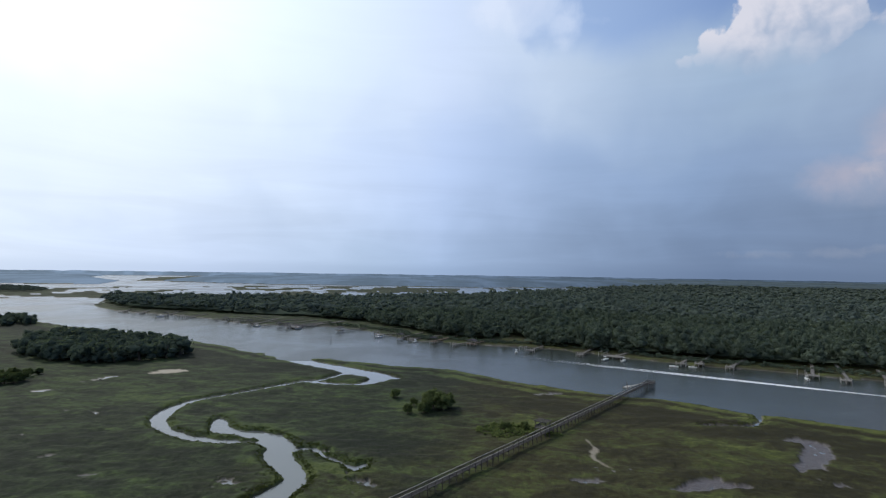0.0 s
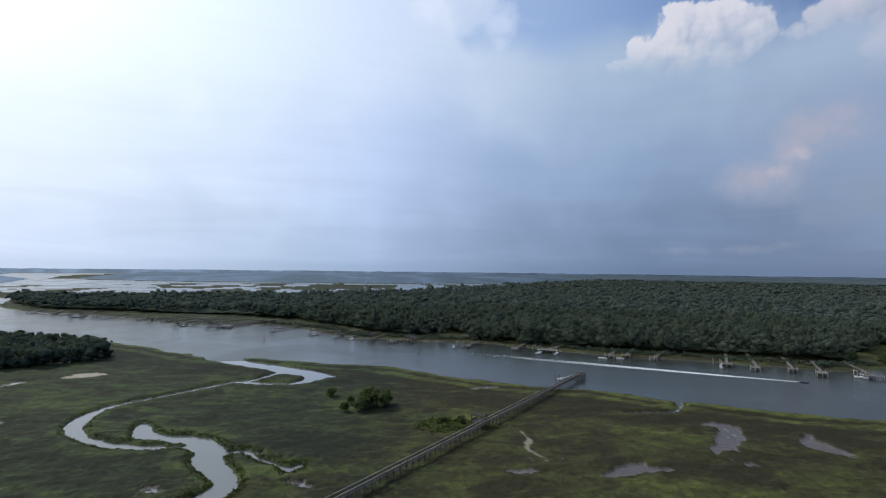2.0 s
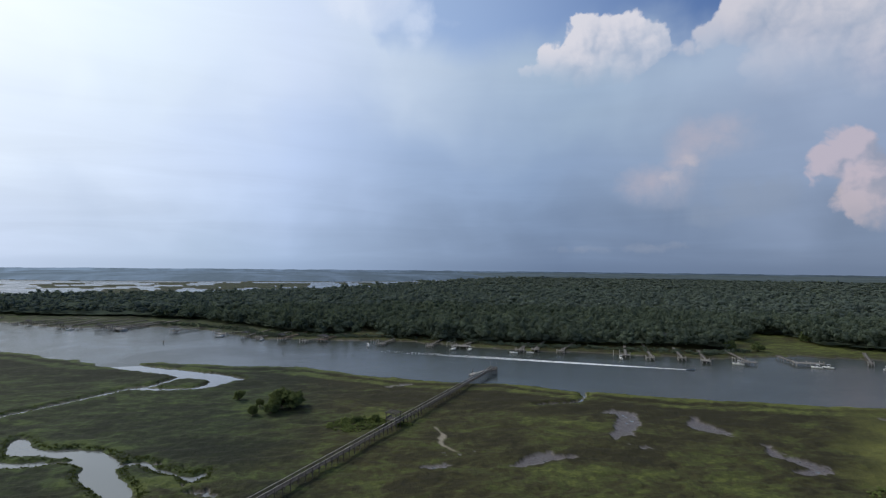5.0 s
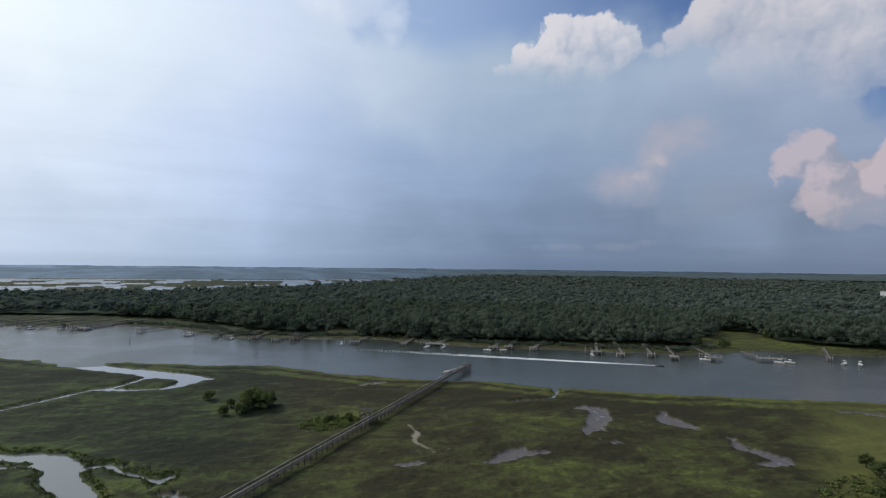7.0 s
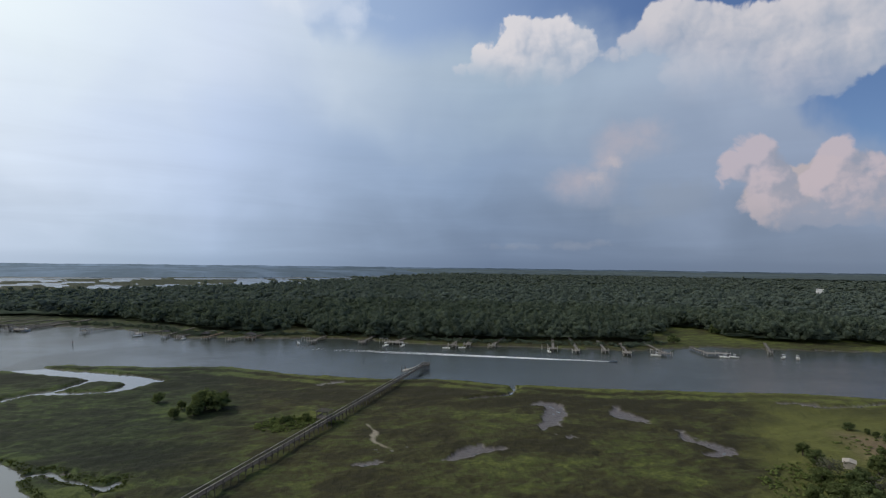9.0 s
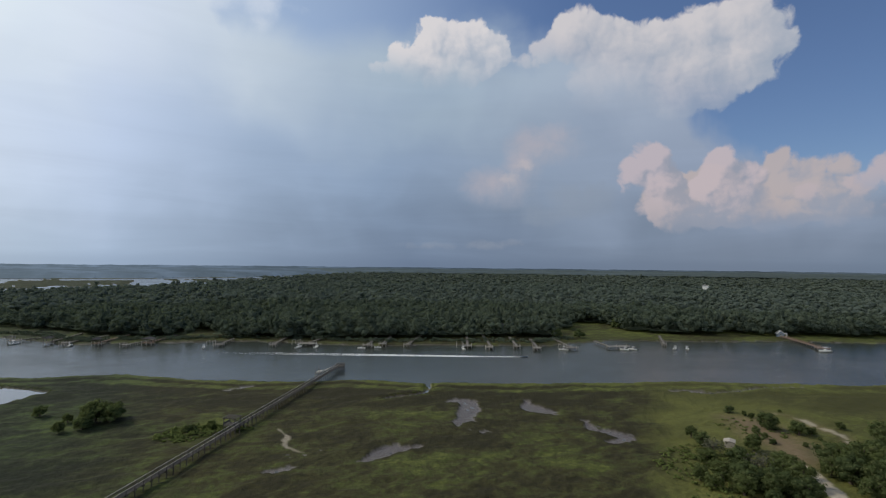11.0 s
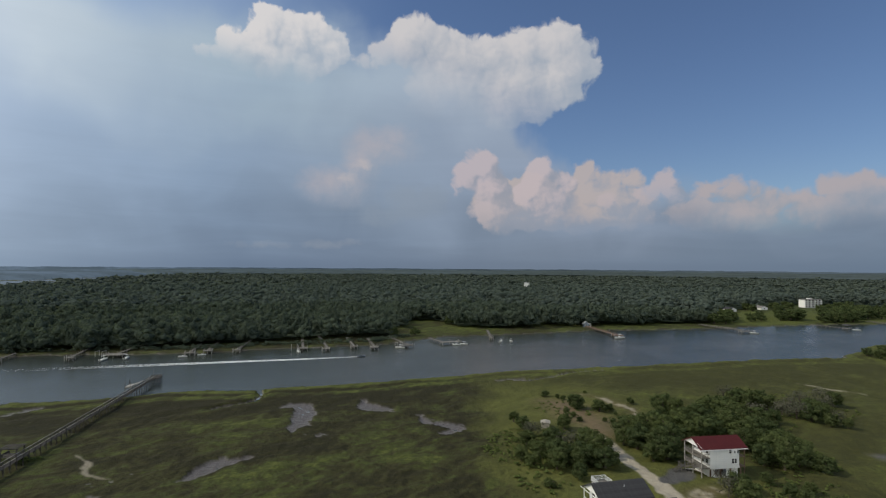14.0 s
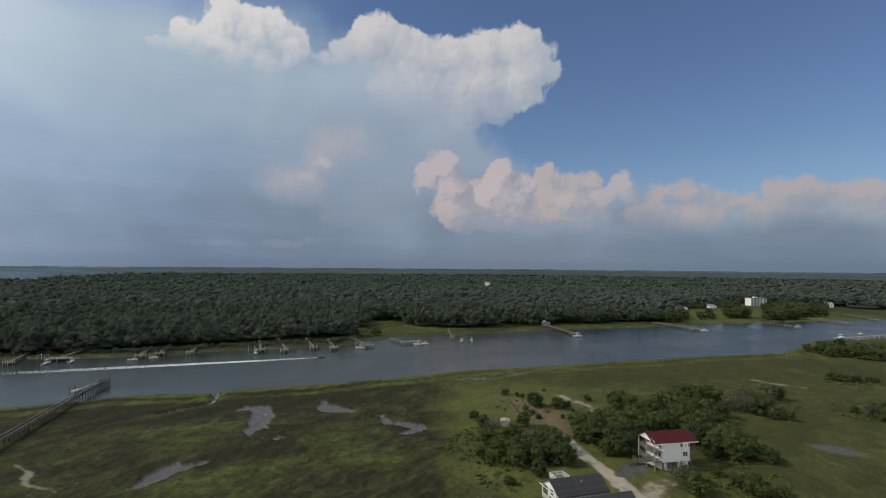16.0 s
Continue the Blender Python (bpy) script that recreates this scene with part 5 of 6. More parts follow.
def build_shelter():
    p = on_pier(159.0, 3.3)
    root = thing("pergola", at(p.x, p.y, 0, PIER_TURN) @ Matrix.Diagonal((0.95, 0.95, 0.9, 1)), "weathered timber shelter with a slatted flat roof on the pier", "shelter")
    board = shared("floor_board", boxes((0.01, 0.29, -2.2, 2.4, DECK - 0.05, DECK)), WOOD_WORN)
    for i in range(15):
        piece("floor_board", board, root, at(-2.2 + i * 0.3, 0))
    for x in (-2.0, 2.0):
        for y in (-2.0, 2.2):
            bm = bmesh.new()
            box(bm, x - 0.12, x + 0.12, y - 0.12, y + 0.12, -0.4, DECK + 2.7)
            part("post", bm, WOOD_DARK, root)
    for x in (-2.0, 2.0):
        part("roof_beam", boxes((x - 0.08, x + 0.08, -2.5, 2.7, DECK + 2.45, DECK + 2.72)), WOOD_DARK, root)
    slat = shared("roof_slat", boxes((-2.5, 2.5, -0.13, 0.13, DECK + 2.725, DECK + 2.80)), WOOD_DARK)
    for i in range(11):
        piece("roof_slat", slat, root, at(0, -2.4 + i * 0.5))
    for y in (-2.0, 2.2):
        bm = bmesh.new()
        beam(bm, (-2.0, y, DECK + 1.7), (-1.1, y, DECK + 2.5), 0.1)
        beam(bm, (2.0, y, DECK + 1.7), (1.1, y, DECK + 2.5), 0.1)
        part("brace", bm, WOOD_DARK, root)
    part("bench", boxes((-1.9, 1.9, 1.6, 2.1, DECK + 0.42, DECK + 0.48), (-1.8, -1.6, 1.7, 2.0, DECK, DECK + 0.42), (1.6, 1.8, 1.7, 2.0, DECK, DECK + 0.42),
                        (-1.9, 1.9, 2.05, 2.11, DECK + 0.5, DECK + 1.0)), WOOD_WORN, root)
    for s in ((-2.05, -1.95, -2.0, 2.2), (1.95, 2.05, -2.0, 2.2)):
        part("side_rail", boxes((*s, DECK + 0.95, DECK + 1.05), (*s, DECK + 0.45, DECK + 0.57)), WOOD_WORN, root)


build_shelter()

# ---- boats ----
def hull_mesh(L, W, H):
    bm = bmesh.new()
    rows = []
    for i in range(11):
        u = i / 10
        w = W / 2 * (1 - max(0, (u - 0.45) / 0.55) ** 2.2) * (0.94 + 0.06 * min(1, u * 4))
        sheer = H * (0.85 + 0.35 * u * u)
        x = -L / 2 + L * u
        rows.append([bm.verts.new((x, s * w * k, z)) for s, k, z in ((-1, 1, sheer), (-1, 0.86, H * 0.28), (-1, 0.05, -H * 0.25 * (1 - u ** 3)), (1, 0.05, -H * 0.25 * (1 - u ** 3)),
                                                                      (1, 0.86, H * 0.28), (1, 1, sheer))])
    for a, b in zip(rows[:-1], rows[1:]):
        for j in range(5):
            bm.faces.new((a[j], b[j], b[j + 1], a[j + 1]))
    bm.faces.new(rows[0])
    bmesh.ops.remove_doubles(bm, verts=bm.verts, dist=0.01)
    bmesh.ops.recalc_face_normals(bm, faces=bm.faces)
    return bm


def build_boat(x, y, turn, L=6.5, top=True, label="white open motorboat moored beside a dock", group="moored boats", z=SEA, dark=False):
    root = thing("motorboat", at(x, y, z, turn), label, "boat", group)
    W, H = L * 0.34, L * 0.14
    inner = BLACK if dark else WHITE_GEL
    part("hull", hull_mesh(L, W, H), BLUE_WALL if dark else WHITE_GEL, root, "dark gelcoat hull" if dark else "white gelcoat hull", True)
    part("deck", boxes((-L * 0.46, L * 0.16, -W * 0.43, W * 0.43, H * 0.35, H * 0.45), (L * 0.16, L * 0.36, -W * 0.3, W * 0.3, H * 0.75, H * 0.98), bev=0.03), inner, root)
    part("console", boxes((-L * 0.08, L * 0.06, -W * 0.17, W * 0.17, H * 0.45, H * 1.5), (-L * 0.25, -L * 0.15, -W * 0.3, W * 0.3, H * 0.45, H * 0.95), bev=0.04), inner, root)
    part("outboard_motor", boxes((-L * 0.56, -L * 0.49, -0.2, 0.2, H * 0.5, H * 1.35), (-L * 0.54, -L * 0.51, -0.08, 0.08, -H * 0.5, H * 0.5), bev=0.04), BLACK, root, "black outboard motor")
    if top:
        part("canopy", boxes((-L * 0.18, L * 0.12, -W * 0.36, W * 0.36, H * 2.6, H * 2.68), bev=0.02), WHITE_GEL, root)
        bm = bmesh.new()
        for px in (-L * 0.15, L * 0.09):
            for py in (-W * 0.3, W * 0.3):
                beam(bm, (px, py, H * 0.5), (px, py, H * 2.6), 0.06)
        part("canopy_frame", bm, STEEL, root)
    return root


# ---- docks along the far bank ----
PILE = bmesh.new()
pole(PILE, 0, 0, -2.5, 1.0, 0.16, 0.13, 6)
PILE = shared("piling", PILE, WOOD_GREY)
PALE_PILE = bmesh.new()
pole(PALE_PILE, 0, 0, -2.5, 1.0, 0.17, 0.15, 6)
PALE_PILE = shared("pale_piling", PALE_PILE, WOOD_PALE)


def build_dock(a, b, width=1.4, head=(4.6, 4.2), z=1.3, wood=None, roof=False, rails=False, lift=False, shift=0.0):
    wood = wood or WOOD_GREY
    a, b = Vector((*a, 0)), Vector((*b, 0))
    d = b - a
    n = d.length
    root = thing("dock", at(a.x, a.y, 0, math.degrees(math.atan2(d.y, d.x))),
                 "dark timber dock with a roofed boat lift on piles" if roof else "weathered timber dock with piles reaching into the river", "dock", "docks along the far bank")
    bm = boxes((-3, n - head[1], -width / 2, width / 2, z - 0.16, z))
    part("walkway", bm, wood, root)
    for s in (-1, 1):
        part("joist", boxes((-3, n - head[1], s * (width / 2 - 0.2) - 0.1, s * (width / 2 - 0.2) + 0.1, z - 0.45, z - 0.165)), WOOD_DARK, root)
    part("head_platform", boxes((n - head[1], n, shift - head[0] / 2, shift + head[0] / 2, z - 0.3, z + 0.01), bev=0.03), wood, root)
    k = max(3, int(n / 4))
    for i in range(k):
        for s in (-1, 1):
            piece("piling", PILE, root, at(i * (n - head[1]) / (k - 1), s * (width / 2 + 0.1), z - 0.2))
    for i in range(3):
        for j in range(2):
            piece("piling", PALE_PILE, root, at(n - head[1] * (0.05 + 0.9 * j), shift + (i - 1) * head[0] * 0.48, z + 0.1))
    if rails:
        for s in (-1, 1):
            bm = boxes((0, n - head[1], s * width / 2 - 0.05, s * width / 2 + 0.05, z + 0.9, z + 1.0), (0, n - head[1], s * width / 2 - 0.03, s * width / 2 + 0.03, z + 0.45, z + 0.55))
            for i in range(k):
                box(bm, i * (n - head[1]) / (k - 1) - 0.06, i * (n - head[1]) / (k - 1) + 0.06, s * width / 2 - 0.06, s * width / 2 + 0.06, z, z + 0.9)
            part("railing", bm, wood, root)
    if roof:
        for i in (-1, 1):
            for j in (0.1, 0.9):
                bm = boxes((n - head[1] * j - 0.12, n - head[1] * j + 0.12, shift + i * head[0] * 0.42 - 0.12, shift + i * head[0] * 0.42 + 0.12, z, z + 2.6))
                part("roof_post", bm, WOOD_DARK, root)
        bm = bmesh.new()
        hw, x0, x1, e, r = head[0] / 2 + 0.4, n - head[1] - 0.4, n + 0.4, z + 2.6, z + 3.9
        v = [bm.verts.new(c) for c in ((x0, shift - hw, e), (x1, shift - hw, e), (x1, shift + hw, e), (x0, shift + hw, e), (x0 + 1.2, shift, r), (x1 - 1.2, shift, r))]
        for f in ((0, 1, 5, 4), (1, 2, 5), (2, 3, 4, 5), (3, 0, 4), (3, 2, 1, 0)):
            bm.faces.new([v[i] for i in f])
        part("roof", bm, DARK_ROOF, root, "dark hipped shingle roof")
    if lift:
        for i in (-1, 1):
            for j in (0.0, 1.0):
                piece("mooring_post", PALE_PILE, root, at(n - 5.5 * j, shift + i * 1.9 - head[0] / 2 - 2.6, z + 1.4))
            part("lift_beam", boxes((n - 5.7, n + 0.2, shift + i * 1.9 - head[0] / 2 - 2.7, shift + i * 1.9 - head[0] / 2 - 2.5, z + 1.9, z + 2.15)), WOOD_PALE, root)
    return root


DOCKS = [((118, 412), (95, 373), {}), ((145, 400), (116, 366), dict(head=(11, 7), lift=True)), ((172, 372), (151, 341), dict(head=(6, 4))), ((191, 382), (162, 340), dict(head=(5, 5))),
         ((209, 369), (176, 330), {}), ((236, 344), (210, 305), dict(head=(6, 7), lift=True)), ((254, 348), (221, 292), dict(head=(5, 4), shift=-1.5)), ((264, 326), (239, 287), {}),
         ((272, 311), (246, 274), dict(head=(5, 8))), ((290, 305), (269, 264), dict(head=(8, 4), lift=True, wood=WOOD_GREY)), ((307, 279), (297, 255), dict(head=(16, 5), shift=6.0, wood=WOOD_GREY)),
         ((379, 277), (341, 245), dict(head=(3, 3), wood=WOOD_GREY)), ((468, 226), (425, 178), dict(width=3.2, head=(8, 6), rails=True, wood=WOOD_BROWN)),
         ((562, 153), (533, 107), dict(head=(12, 4), rails=True)), ((643, 71), (628, 41), dict(head=(6, 5), roof=True, wood=WOOD_GREY)), ((724, 31), (700, -5), dict(rails=True)),
         ((824, -2), (768, -31), dict(width=3.0, head=(6, 4)))]
DOCKS_W = [((77, 414), (63, 390), dict(head=(6, 4), lift=True)), ((43, 452), (22, 420), dict(head=(7, 5), roof=True, wood=WOOD_BROWN)), ((30, 440), (8, 416), dict(wood=WOOD_GREY, head=(5, 4))),
           ((12, 471), (-8, 433), dict(wood=WOOD_BROWN, roof=True)), ((-2, 475), (-27, 444), {}), ((-18, 497), (-36, 453), dict(roof=True)), ((-34, 489), (-58, 474), dict(lift=True, head=(9, 5))),
           ((-78, 525), (-97, 500), dict(head=(6, 5), roof=True)), ((-110, 596), (-144, 523), dict(head=(9, 5))), ((-130, 575), (-154, 529), dict(roof=True)), ((-188, 623), (-193, 554), {}),
           ((-110, 589), (-150, 531), dict(head=(9, 6), lift=True)), ((-124, 593), (-164, 535), dict(roof=True)), ((-142, 601), (-182, 543), {}), ((-161, 614), (-201, 556), dict(roof=True)),
           ((-181, 630), (-221, 572), {})]
DOCKS_F = [((-197, 642), (-237, 584), dict(roof=True)), ((-212, 652), (-252, 594), {}), ((-290, 660), (-296, 614), dict(lift=True)), ((-340, 690), (-330, 640), dict(roof=True)),
           ((-385, 705), (-375, 667), {}), ((-418, 722), (-409, 686), dict(head=(10, 5)))]
for spec in DOCKS + DOCKS_W + DOCKS_F:
    build_dock(spec[0], spec[1], **spec[2])

for x, y, turn, L in ((110, 362, 40, 7), (121, 358, 50, 6.5), (146, 339, 150, 5.5), (157, 337, 160, 5.0), (205, 303, 70, 6), (264, 268, 130, 6.5), (338, 234, 20, 6), (344, 229, 40, 6.5), (421, 176, 150, 9),
                      (536, 102, 110, 7), (632, 36, 120, 7), (54, 390, 80, 6), (-55, 466, 30, 6.5), (-140, 524, 40, 7), (-186, 540, 40, 7), (-332, 632, 30, 8), (-22, 440, 60, 6), (302, 248, 120, 6), (308, 246, 120, 6)):
    build_boat(x, y, turn, L, top=L > 5.6)
build_boat(-545, 860, 200, 7, False, "small motorboat far down the river", "boats under way")
runabout = build_boat(222, 259.7, -33.2, 4.8, False, "dark motorboat speeding along the river before a white wake", "boats under way", dark=True)


def build_wake():
    """Foam that trails from the running boat: a solid band that thins out and breaks up."""
    head, tail = np.array([220.5, 260.6]), np.array([60.0, 366.0])
    d = tail - head
    n = np.array([-d[1], d[0]]) / np.hypot(*d)
    L, W = 1100, 18
    i, j = np.meshgrid(np.arange(L), np.arange(W), indexing="ij")
    u, w = (i / L).ravel(), ((j + 0.5) / W * 2 - 1).ravel()
    half = 1.1 + 2.9 * np.minimum(1, u * 1.6) ** 0.8
    dense = 1.25 - 1.02 * u - 0.35 * np.abs(w) + 0.25 * (np.abs(np.abs(w) - 0.7) < 0.2)
    keep = vnoise(u * 800.0, w * 7.0, 71, 2) * 1.25 < dense
    u, w, half = u[keep], w[keep], half[keep]
    p = head + d * u[:, None] + n * (w * half)[:, None]
    a, b = d / L * 0.52, n * (half / W * 1.04)[:, None]
    z = SEA + 0.03 + 0.25 * np.maximum(0, 1 - u * 5) * rng.uniform(0.2, 1, u.size)
    corner = [np.column_stack([p + q, z]) for q in (-a - b, a - b, a + b, -a + b)]
    v = np.stack(corner, 1).reshape(-1, 3)
    ob = new("wake", mesh_np("wake", v, np.arange(len(v)).reshape(-1, 4), FOAM))
    tagged(ob, "long white foam wake trailing across the river", "wake", kind="stuff")


build_wake()


def build_buoy(x, y):
    root = thing("channel_marker", at(x, y, SEA), "dark channel marker post standing in the river", "marker")
    bm = bmesh.new()
    pole(bm, 0, 0, -2, 1.7, 0.2)
    part("post", bm, WOOD_DARK, root)
    part("board", boxes((-0.4, 0.4, -0.05, 0.05, 1.2, 1.95)), RED_ROOF, root)


build_buoy(-90, 436)


def build_pilings():
    """Old pilings that stand in a row where the river turns."""
    one = bmesh.new()
    pole(one, 0, 0, -2.0, 3.0, 0.3, 0.25, 6)
    one = shared("old_piling", one, WOOD_DARK)
    for i in range(9):
        tagged(piece("old_piling", one, None, at(-548 + i * 3.6, 820 - i * 0.6, SEA)), "old dark timber piling standing in the river", "piling", "old pilings in the river")


build_pilings()

# ---- houses ----
def gable_roof(bm, x0, x1, y0, y1, z, rise, over=0.5, thick=0.18):
    """Roof slabs with the ridge along x."""
    ym = (y0 + y1) / 2
    k = rise / ((y1 - y0) / 2)
    for s, ye in ((-1, y0), (1, y1)):
        ye2, ze = ye + s * over, z - over * k
        a = [(x0 - over, ye2, ze), (x1 + over, ye2, ze), (x1 + over, ym, z + rise), (x0 - over, ym, z + rise)]
        v = [bm.verts.new(c) for c in a] + [bm.verts.new((c[0], c[1], c[2] - thick)) for c in a]
        for f in ((0, 1, 2, 3), (7, 6, 5, 4), (0, 4, 5, 1), (1, 5, 6, 2), (2, 6, 7, 3), (3, 7, 4, 0)):
            bm.faces.new([v[i] for i in (f if s < 0 else f[::-1])])


def gable_wall(bm, x0, x1, y0, y1, z0, z1, rise):
    """A box of walls with its gable ends."""
    ym = (y0 + y1) / 2
    a = [bm.verts.new(c) for c in ((x0, y0, z0), (x1, y0, z0), (x1, y1, z0), (x0, y1, z0), (x0, y0, z1), (x1, y0, z1), (x1, y1, z1), (x0, y1, z1), (x0, ym, z1 + rise), (x1, ym, z1 + rise))]
    for f in ((0, 1, 5, 4), (2, 3, 7, 6), (1, 2, 6, 9, 5), (3, 0, 4, 8, 7), (3, 2, 1, 0)):
        bm.faces.new([a[i] for i in f])


def window(parent, x, y, z, w, h, facing, mat=None):
    """A framed window proud of a wall; facing is the outward axis."""
    d = {"-y": (0, -1), "+y": (0, 1), "-x": (-1, 0), "+x": (1, 0)}[facing]
    def slab(hw, z0, z1, o0, o1):
        if d[1]:
            return (x - hw, x + hw, *sorted((y + d[1] * o0, y + d[1] * o1)), z0, z1)
        return (*sorted((x + d[0] * o0, x + d[0] * o1)), y - hw, y + hw, z0, z1)
    root = part("window", boxes(slab(w / 2 + 0.1, z - 0.1, z + h + 0.1, -0.04, 0.05)), WHITE, parent)
    part("pane", boxes(slab(w / 2, z, z + h, 0.05, 0.06)), DARK_GLASS, root, "dark glass pane")
    part("glazing_bar", boxes(slab(w / 2, z + h * 0.48, z + h * 0.53, 0.06, 0.08)), WHITE, root)


def build_stilt_house():
    # origin at the porch corner post nearest the drive; x along the ridge, y towards the river
    turn = math.degrees(math.atan2(-0.645, 0.764))
    z0 = height_at(160, 42)
    root = thing("stilt_house", at(155.9, 42.5, z0, turn), "white two-storey beach house on piles with a red metal roof", "house")
    Lh, W, f1, ev, rise, px = 13.2, 7.9, 2.75, 8.0, 2.05, 2.5
    pile = shared("stilt", boxes((-0.15, 0.15, -0.15, 0.15, -0.3, f1)), WOOD_BROWN)
    for i in range(4):
        for j in range(3):
            piece("stilt", pile, root, at(px + 0.4 + i * 3.0, 0.4 + j * 3.5))
    part("floor_frame", boxes((px - 0.1, Lh - 1.8, 0.0, W, f1 - 0.35, f1)), WHITE, root)
    bm = bmesh.new()
    gable_wall(bm, px, Lh - 2.0, 0.0, W, f1, ev, rise - 0.15)
    part("wall", bm, WHITE, root, "white lap siding walls")
    lap = shared("siding_course", boxes((px - 0.005, Lh - 2.0, -0.045, -0.002, 0, 0.19)), WHITE)
    for i in range(24):
        piece("siding_course", lap, root, at(0, 0, f1 + 0.05 + i * 0.215))
    # gable of the porch under the roof's end
    bm = bmesh.new()
    v = [bm.verts.new(c) for c in ((0.02, -0.2, ev), (0.02, W + 0.2, ev), (0.02, W / 2, ev + rise - 0.1), (0.14, -0.2, ev), (0.14, W + 0.2, ev), (0.14, W / 2, ev + rise - 0.1))]
    for f in ((1, 0, 2), (3, 4, 5), (0, 1, 4, 3), (1, 2, 5, 4), (2, 0, 3, 5)):
        bm.faces.new([v[i] for i in f])
    part("gable", bm, WHITE, root, "white gable end over the porch")
    bm = bmesh.new()
    gable_roof(bm, 0.0, Lh, 0.0, W, ev, rise, 0.45, 0.2)
    roof = part("roof", bm, RED_ROOF, root, "red standing-seam metal roof")
    k = rise / (W / 2)
    seam = bmesh.new()
    beam(seam, (0, -0.45, ev - 0.45 * k + 0.02), (0, W / 2, ev + rise + 0.02), 0.05, 0.06)
    seam = shared("roof_seam", seam, RED_ROOF)
    for i in range(29):
        piece("roof_seam", seam, roof, at(-0.4 + i * 0.5, 0))
    part("fascia", boxes((-0.5, Lh + 0.45, -0.52, -0.455, ev - 0.5, ev - 0.24)), WHITE, root, "white fascia board")
    # porch of two decks on tall posts
    for z in (f1, f1 + 2.7):
        part("porch_deck", boxes((0.0, px, 0.0, W, z - 0.25, z)), WOOD_GREY, root)
        rail = bmesh.new()
        for a, b in (((0.06, 0.06), (0.06, W - 0.06)), ((0.06, 0.06), (px, 0.06)), ((0.06, W - 0.06), (px, W - 0.06))):
            beam(rail, (*a, z + 0.95), (*b, z + 0.95), 0.08)
            beam(rail, (*a, z + 0.15), (*b, z + 0.15), 0.06)
            n = int(max(abs(a[0] - b[0]), abs(a[1] - b[1])) / 0.22)
            for i in range(n):
                x, y = a[0] + (b[0] - a[0]) * i / n, a[1] + (b[1] - a[1]) * i / n
                box(rail, x - 0.025, x + 0.025, y - 0.025, y + 0.025, z + 0.15, z + 0.95)
        part("porch_railing", rail, WOOD_GREY, root, "grey timber porch railing")
    for x, y in ((0.15, 0.15), (0.15, W / 2), (0.15, W - 0.15)):
        part("porch_post", boxes((x - 0.12, x + 0.12, y - 0.12, y + 0.12, -0.3, ev)), WOOD_PALE, root)
    for y in (0.3, W - 0.3):
        part("rear_post", boxes((Lh - 0.25, Lh - 0.05, y - 0.1, y + 0.1, -0.3, ev)), WOOD_BROWN, root)
    part("rear_deck", boxes((Lh - 2.0, Lh, 0.1, W - 0.1, f1 - 0.2, f1), (Lh - 2.0, Lh, 0.1, W - 0.1, f1 + 2.5, f1 + 2.7)), WOOD_BROWN, root)
    # stair along the porch front, from a railed landing up to the first deck
    y0, y1, zl = W - 2.2, W * 0.30, 1.3
    bm = bmesh.new()
    for x in (-1.35, -0.15):
        beam(bm, (x, y0, zl), (x, y1, f1), 0.08, 0.28)
        beam(bm, (x, y0, zl + 0.95), (x, y1, f1 + 0.95), 0.08)
        for i in range(6):
            u = i / 5
            box(bm, x - 0.04, x + 0.04, y0 + (y1 - y0) * u - 0.04, y0 + (y1 - y0) * u + 0.04, zl + (f1 - zl) * u, zl + (f1 - zl) * u + 0.95)
    for i in range(9):
        u = (i + 0.5) / 9
        y, z = y0 + (y1 - y0) * u, zl + (f1 - zl) * u
        box(bm, -1.35, -0.15, y - 0.17, y + 0.17, z - 0.03, z + 0.02)
    box(bm, -1.4, 0.0, y1 - 1.2, y1, f1 - 0.2, f1)
    part("stair", bm, WOOD_WORN, root, "brown timber outside stair")
    part("landing", boxes((-2.2, -0.1, y0, y0 + 1.7, zl - 0.15, zl), (-2.2, -0.1, y0 + 1.6, y0 + 1.7, zl + 0.85, zl + 0.95), (-2.2, -2.1, y0, y0 + 1.7, zl + 0.85, zl + 0.95), (-2.2, -2.1, y0, y0 + 1.7, zl + 0.4, zl + 0.5),
                          *((x, x + 0.12, y, y + 0.12, -0.3, zl + 0.9) for x in (-2.2, -0.25) for y in (y0, y0 + 1.58))), WOOD_WORN, root)
    low_flight = bmesh.new()
    for i in range(7):
        box(low_flight, -2.2 - 0.26 * (i + 1), -2.2 - 0.26 * i - 0.02, y0 + 0.2, y0 + 1.5, zl - 0.18 * (i + 1) - 0.04, zl - 0.18 * (i + 1))
    for s in (y0 + 0.2, y0 + 1.5):
        beam(low_flight, (-2.2, s, zl - 0.2), (-4.1, s, -0.05), 0.06, 0.24)
    part("lower_flight", low_flight, WOOD_WORN, root)
    # enclosed store and braces under the house
    part("store_room", boxes((px + 0.3, px + 1.9, 0.7, W - 0.8, 0.0, f1 - 0.36)), WHITE, root)
    part("lattice_panel", boxes(*((px + 5.2 + i * 0.25, px + 5.38 + i * 0.25, 0.55, 0.6, 0.1, f1 - 0.36) for i in range(14))), WHITE, root, "white slatted panel under the house")
    bm = bmesh.new()
    beam(bm, (px + 0.4, -0.05, 0.3), (px + 2.6, -0.05, f1 - 0.4), 0.12)
    beam(bm, (px + 2.6, -0.05, 0.1), (px + 0.8, -0.05, f1 - 0.4), 0.12)
    part("cross_brace", bm, WOOD_BROWN, root)
    part("slab", boxes((0.2, Lh - 2.0, 0.2, W - 0.2, -0.25, 0.06)), CONCRETE, root)
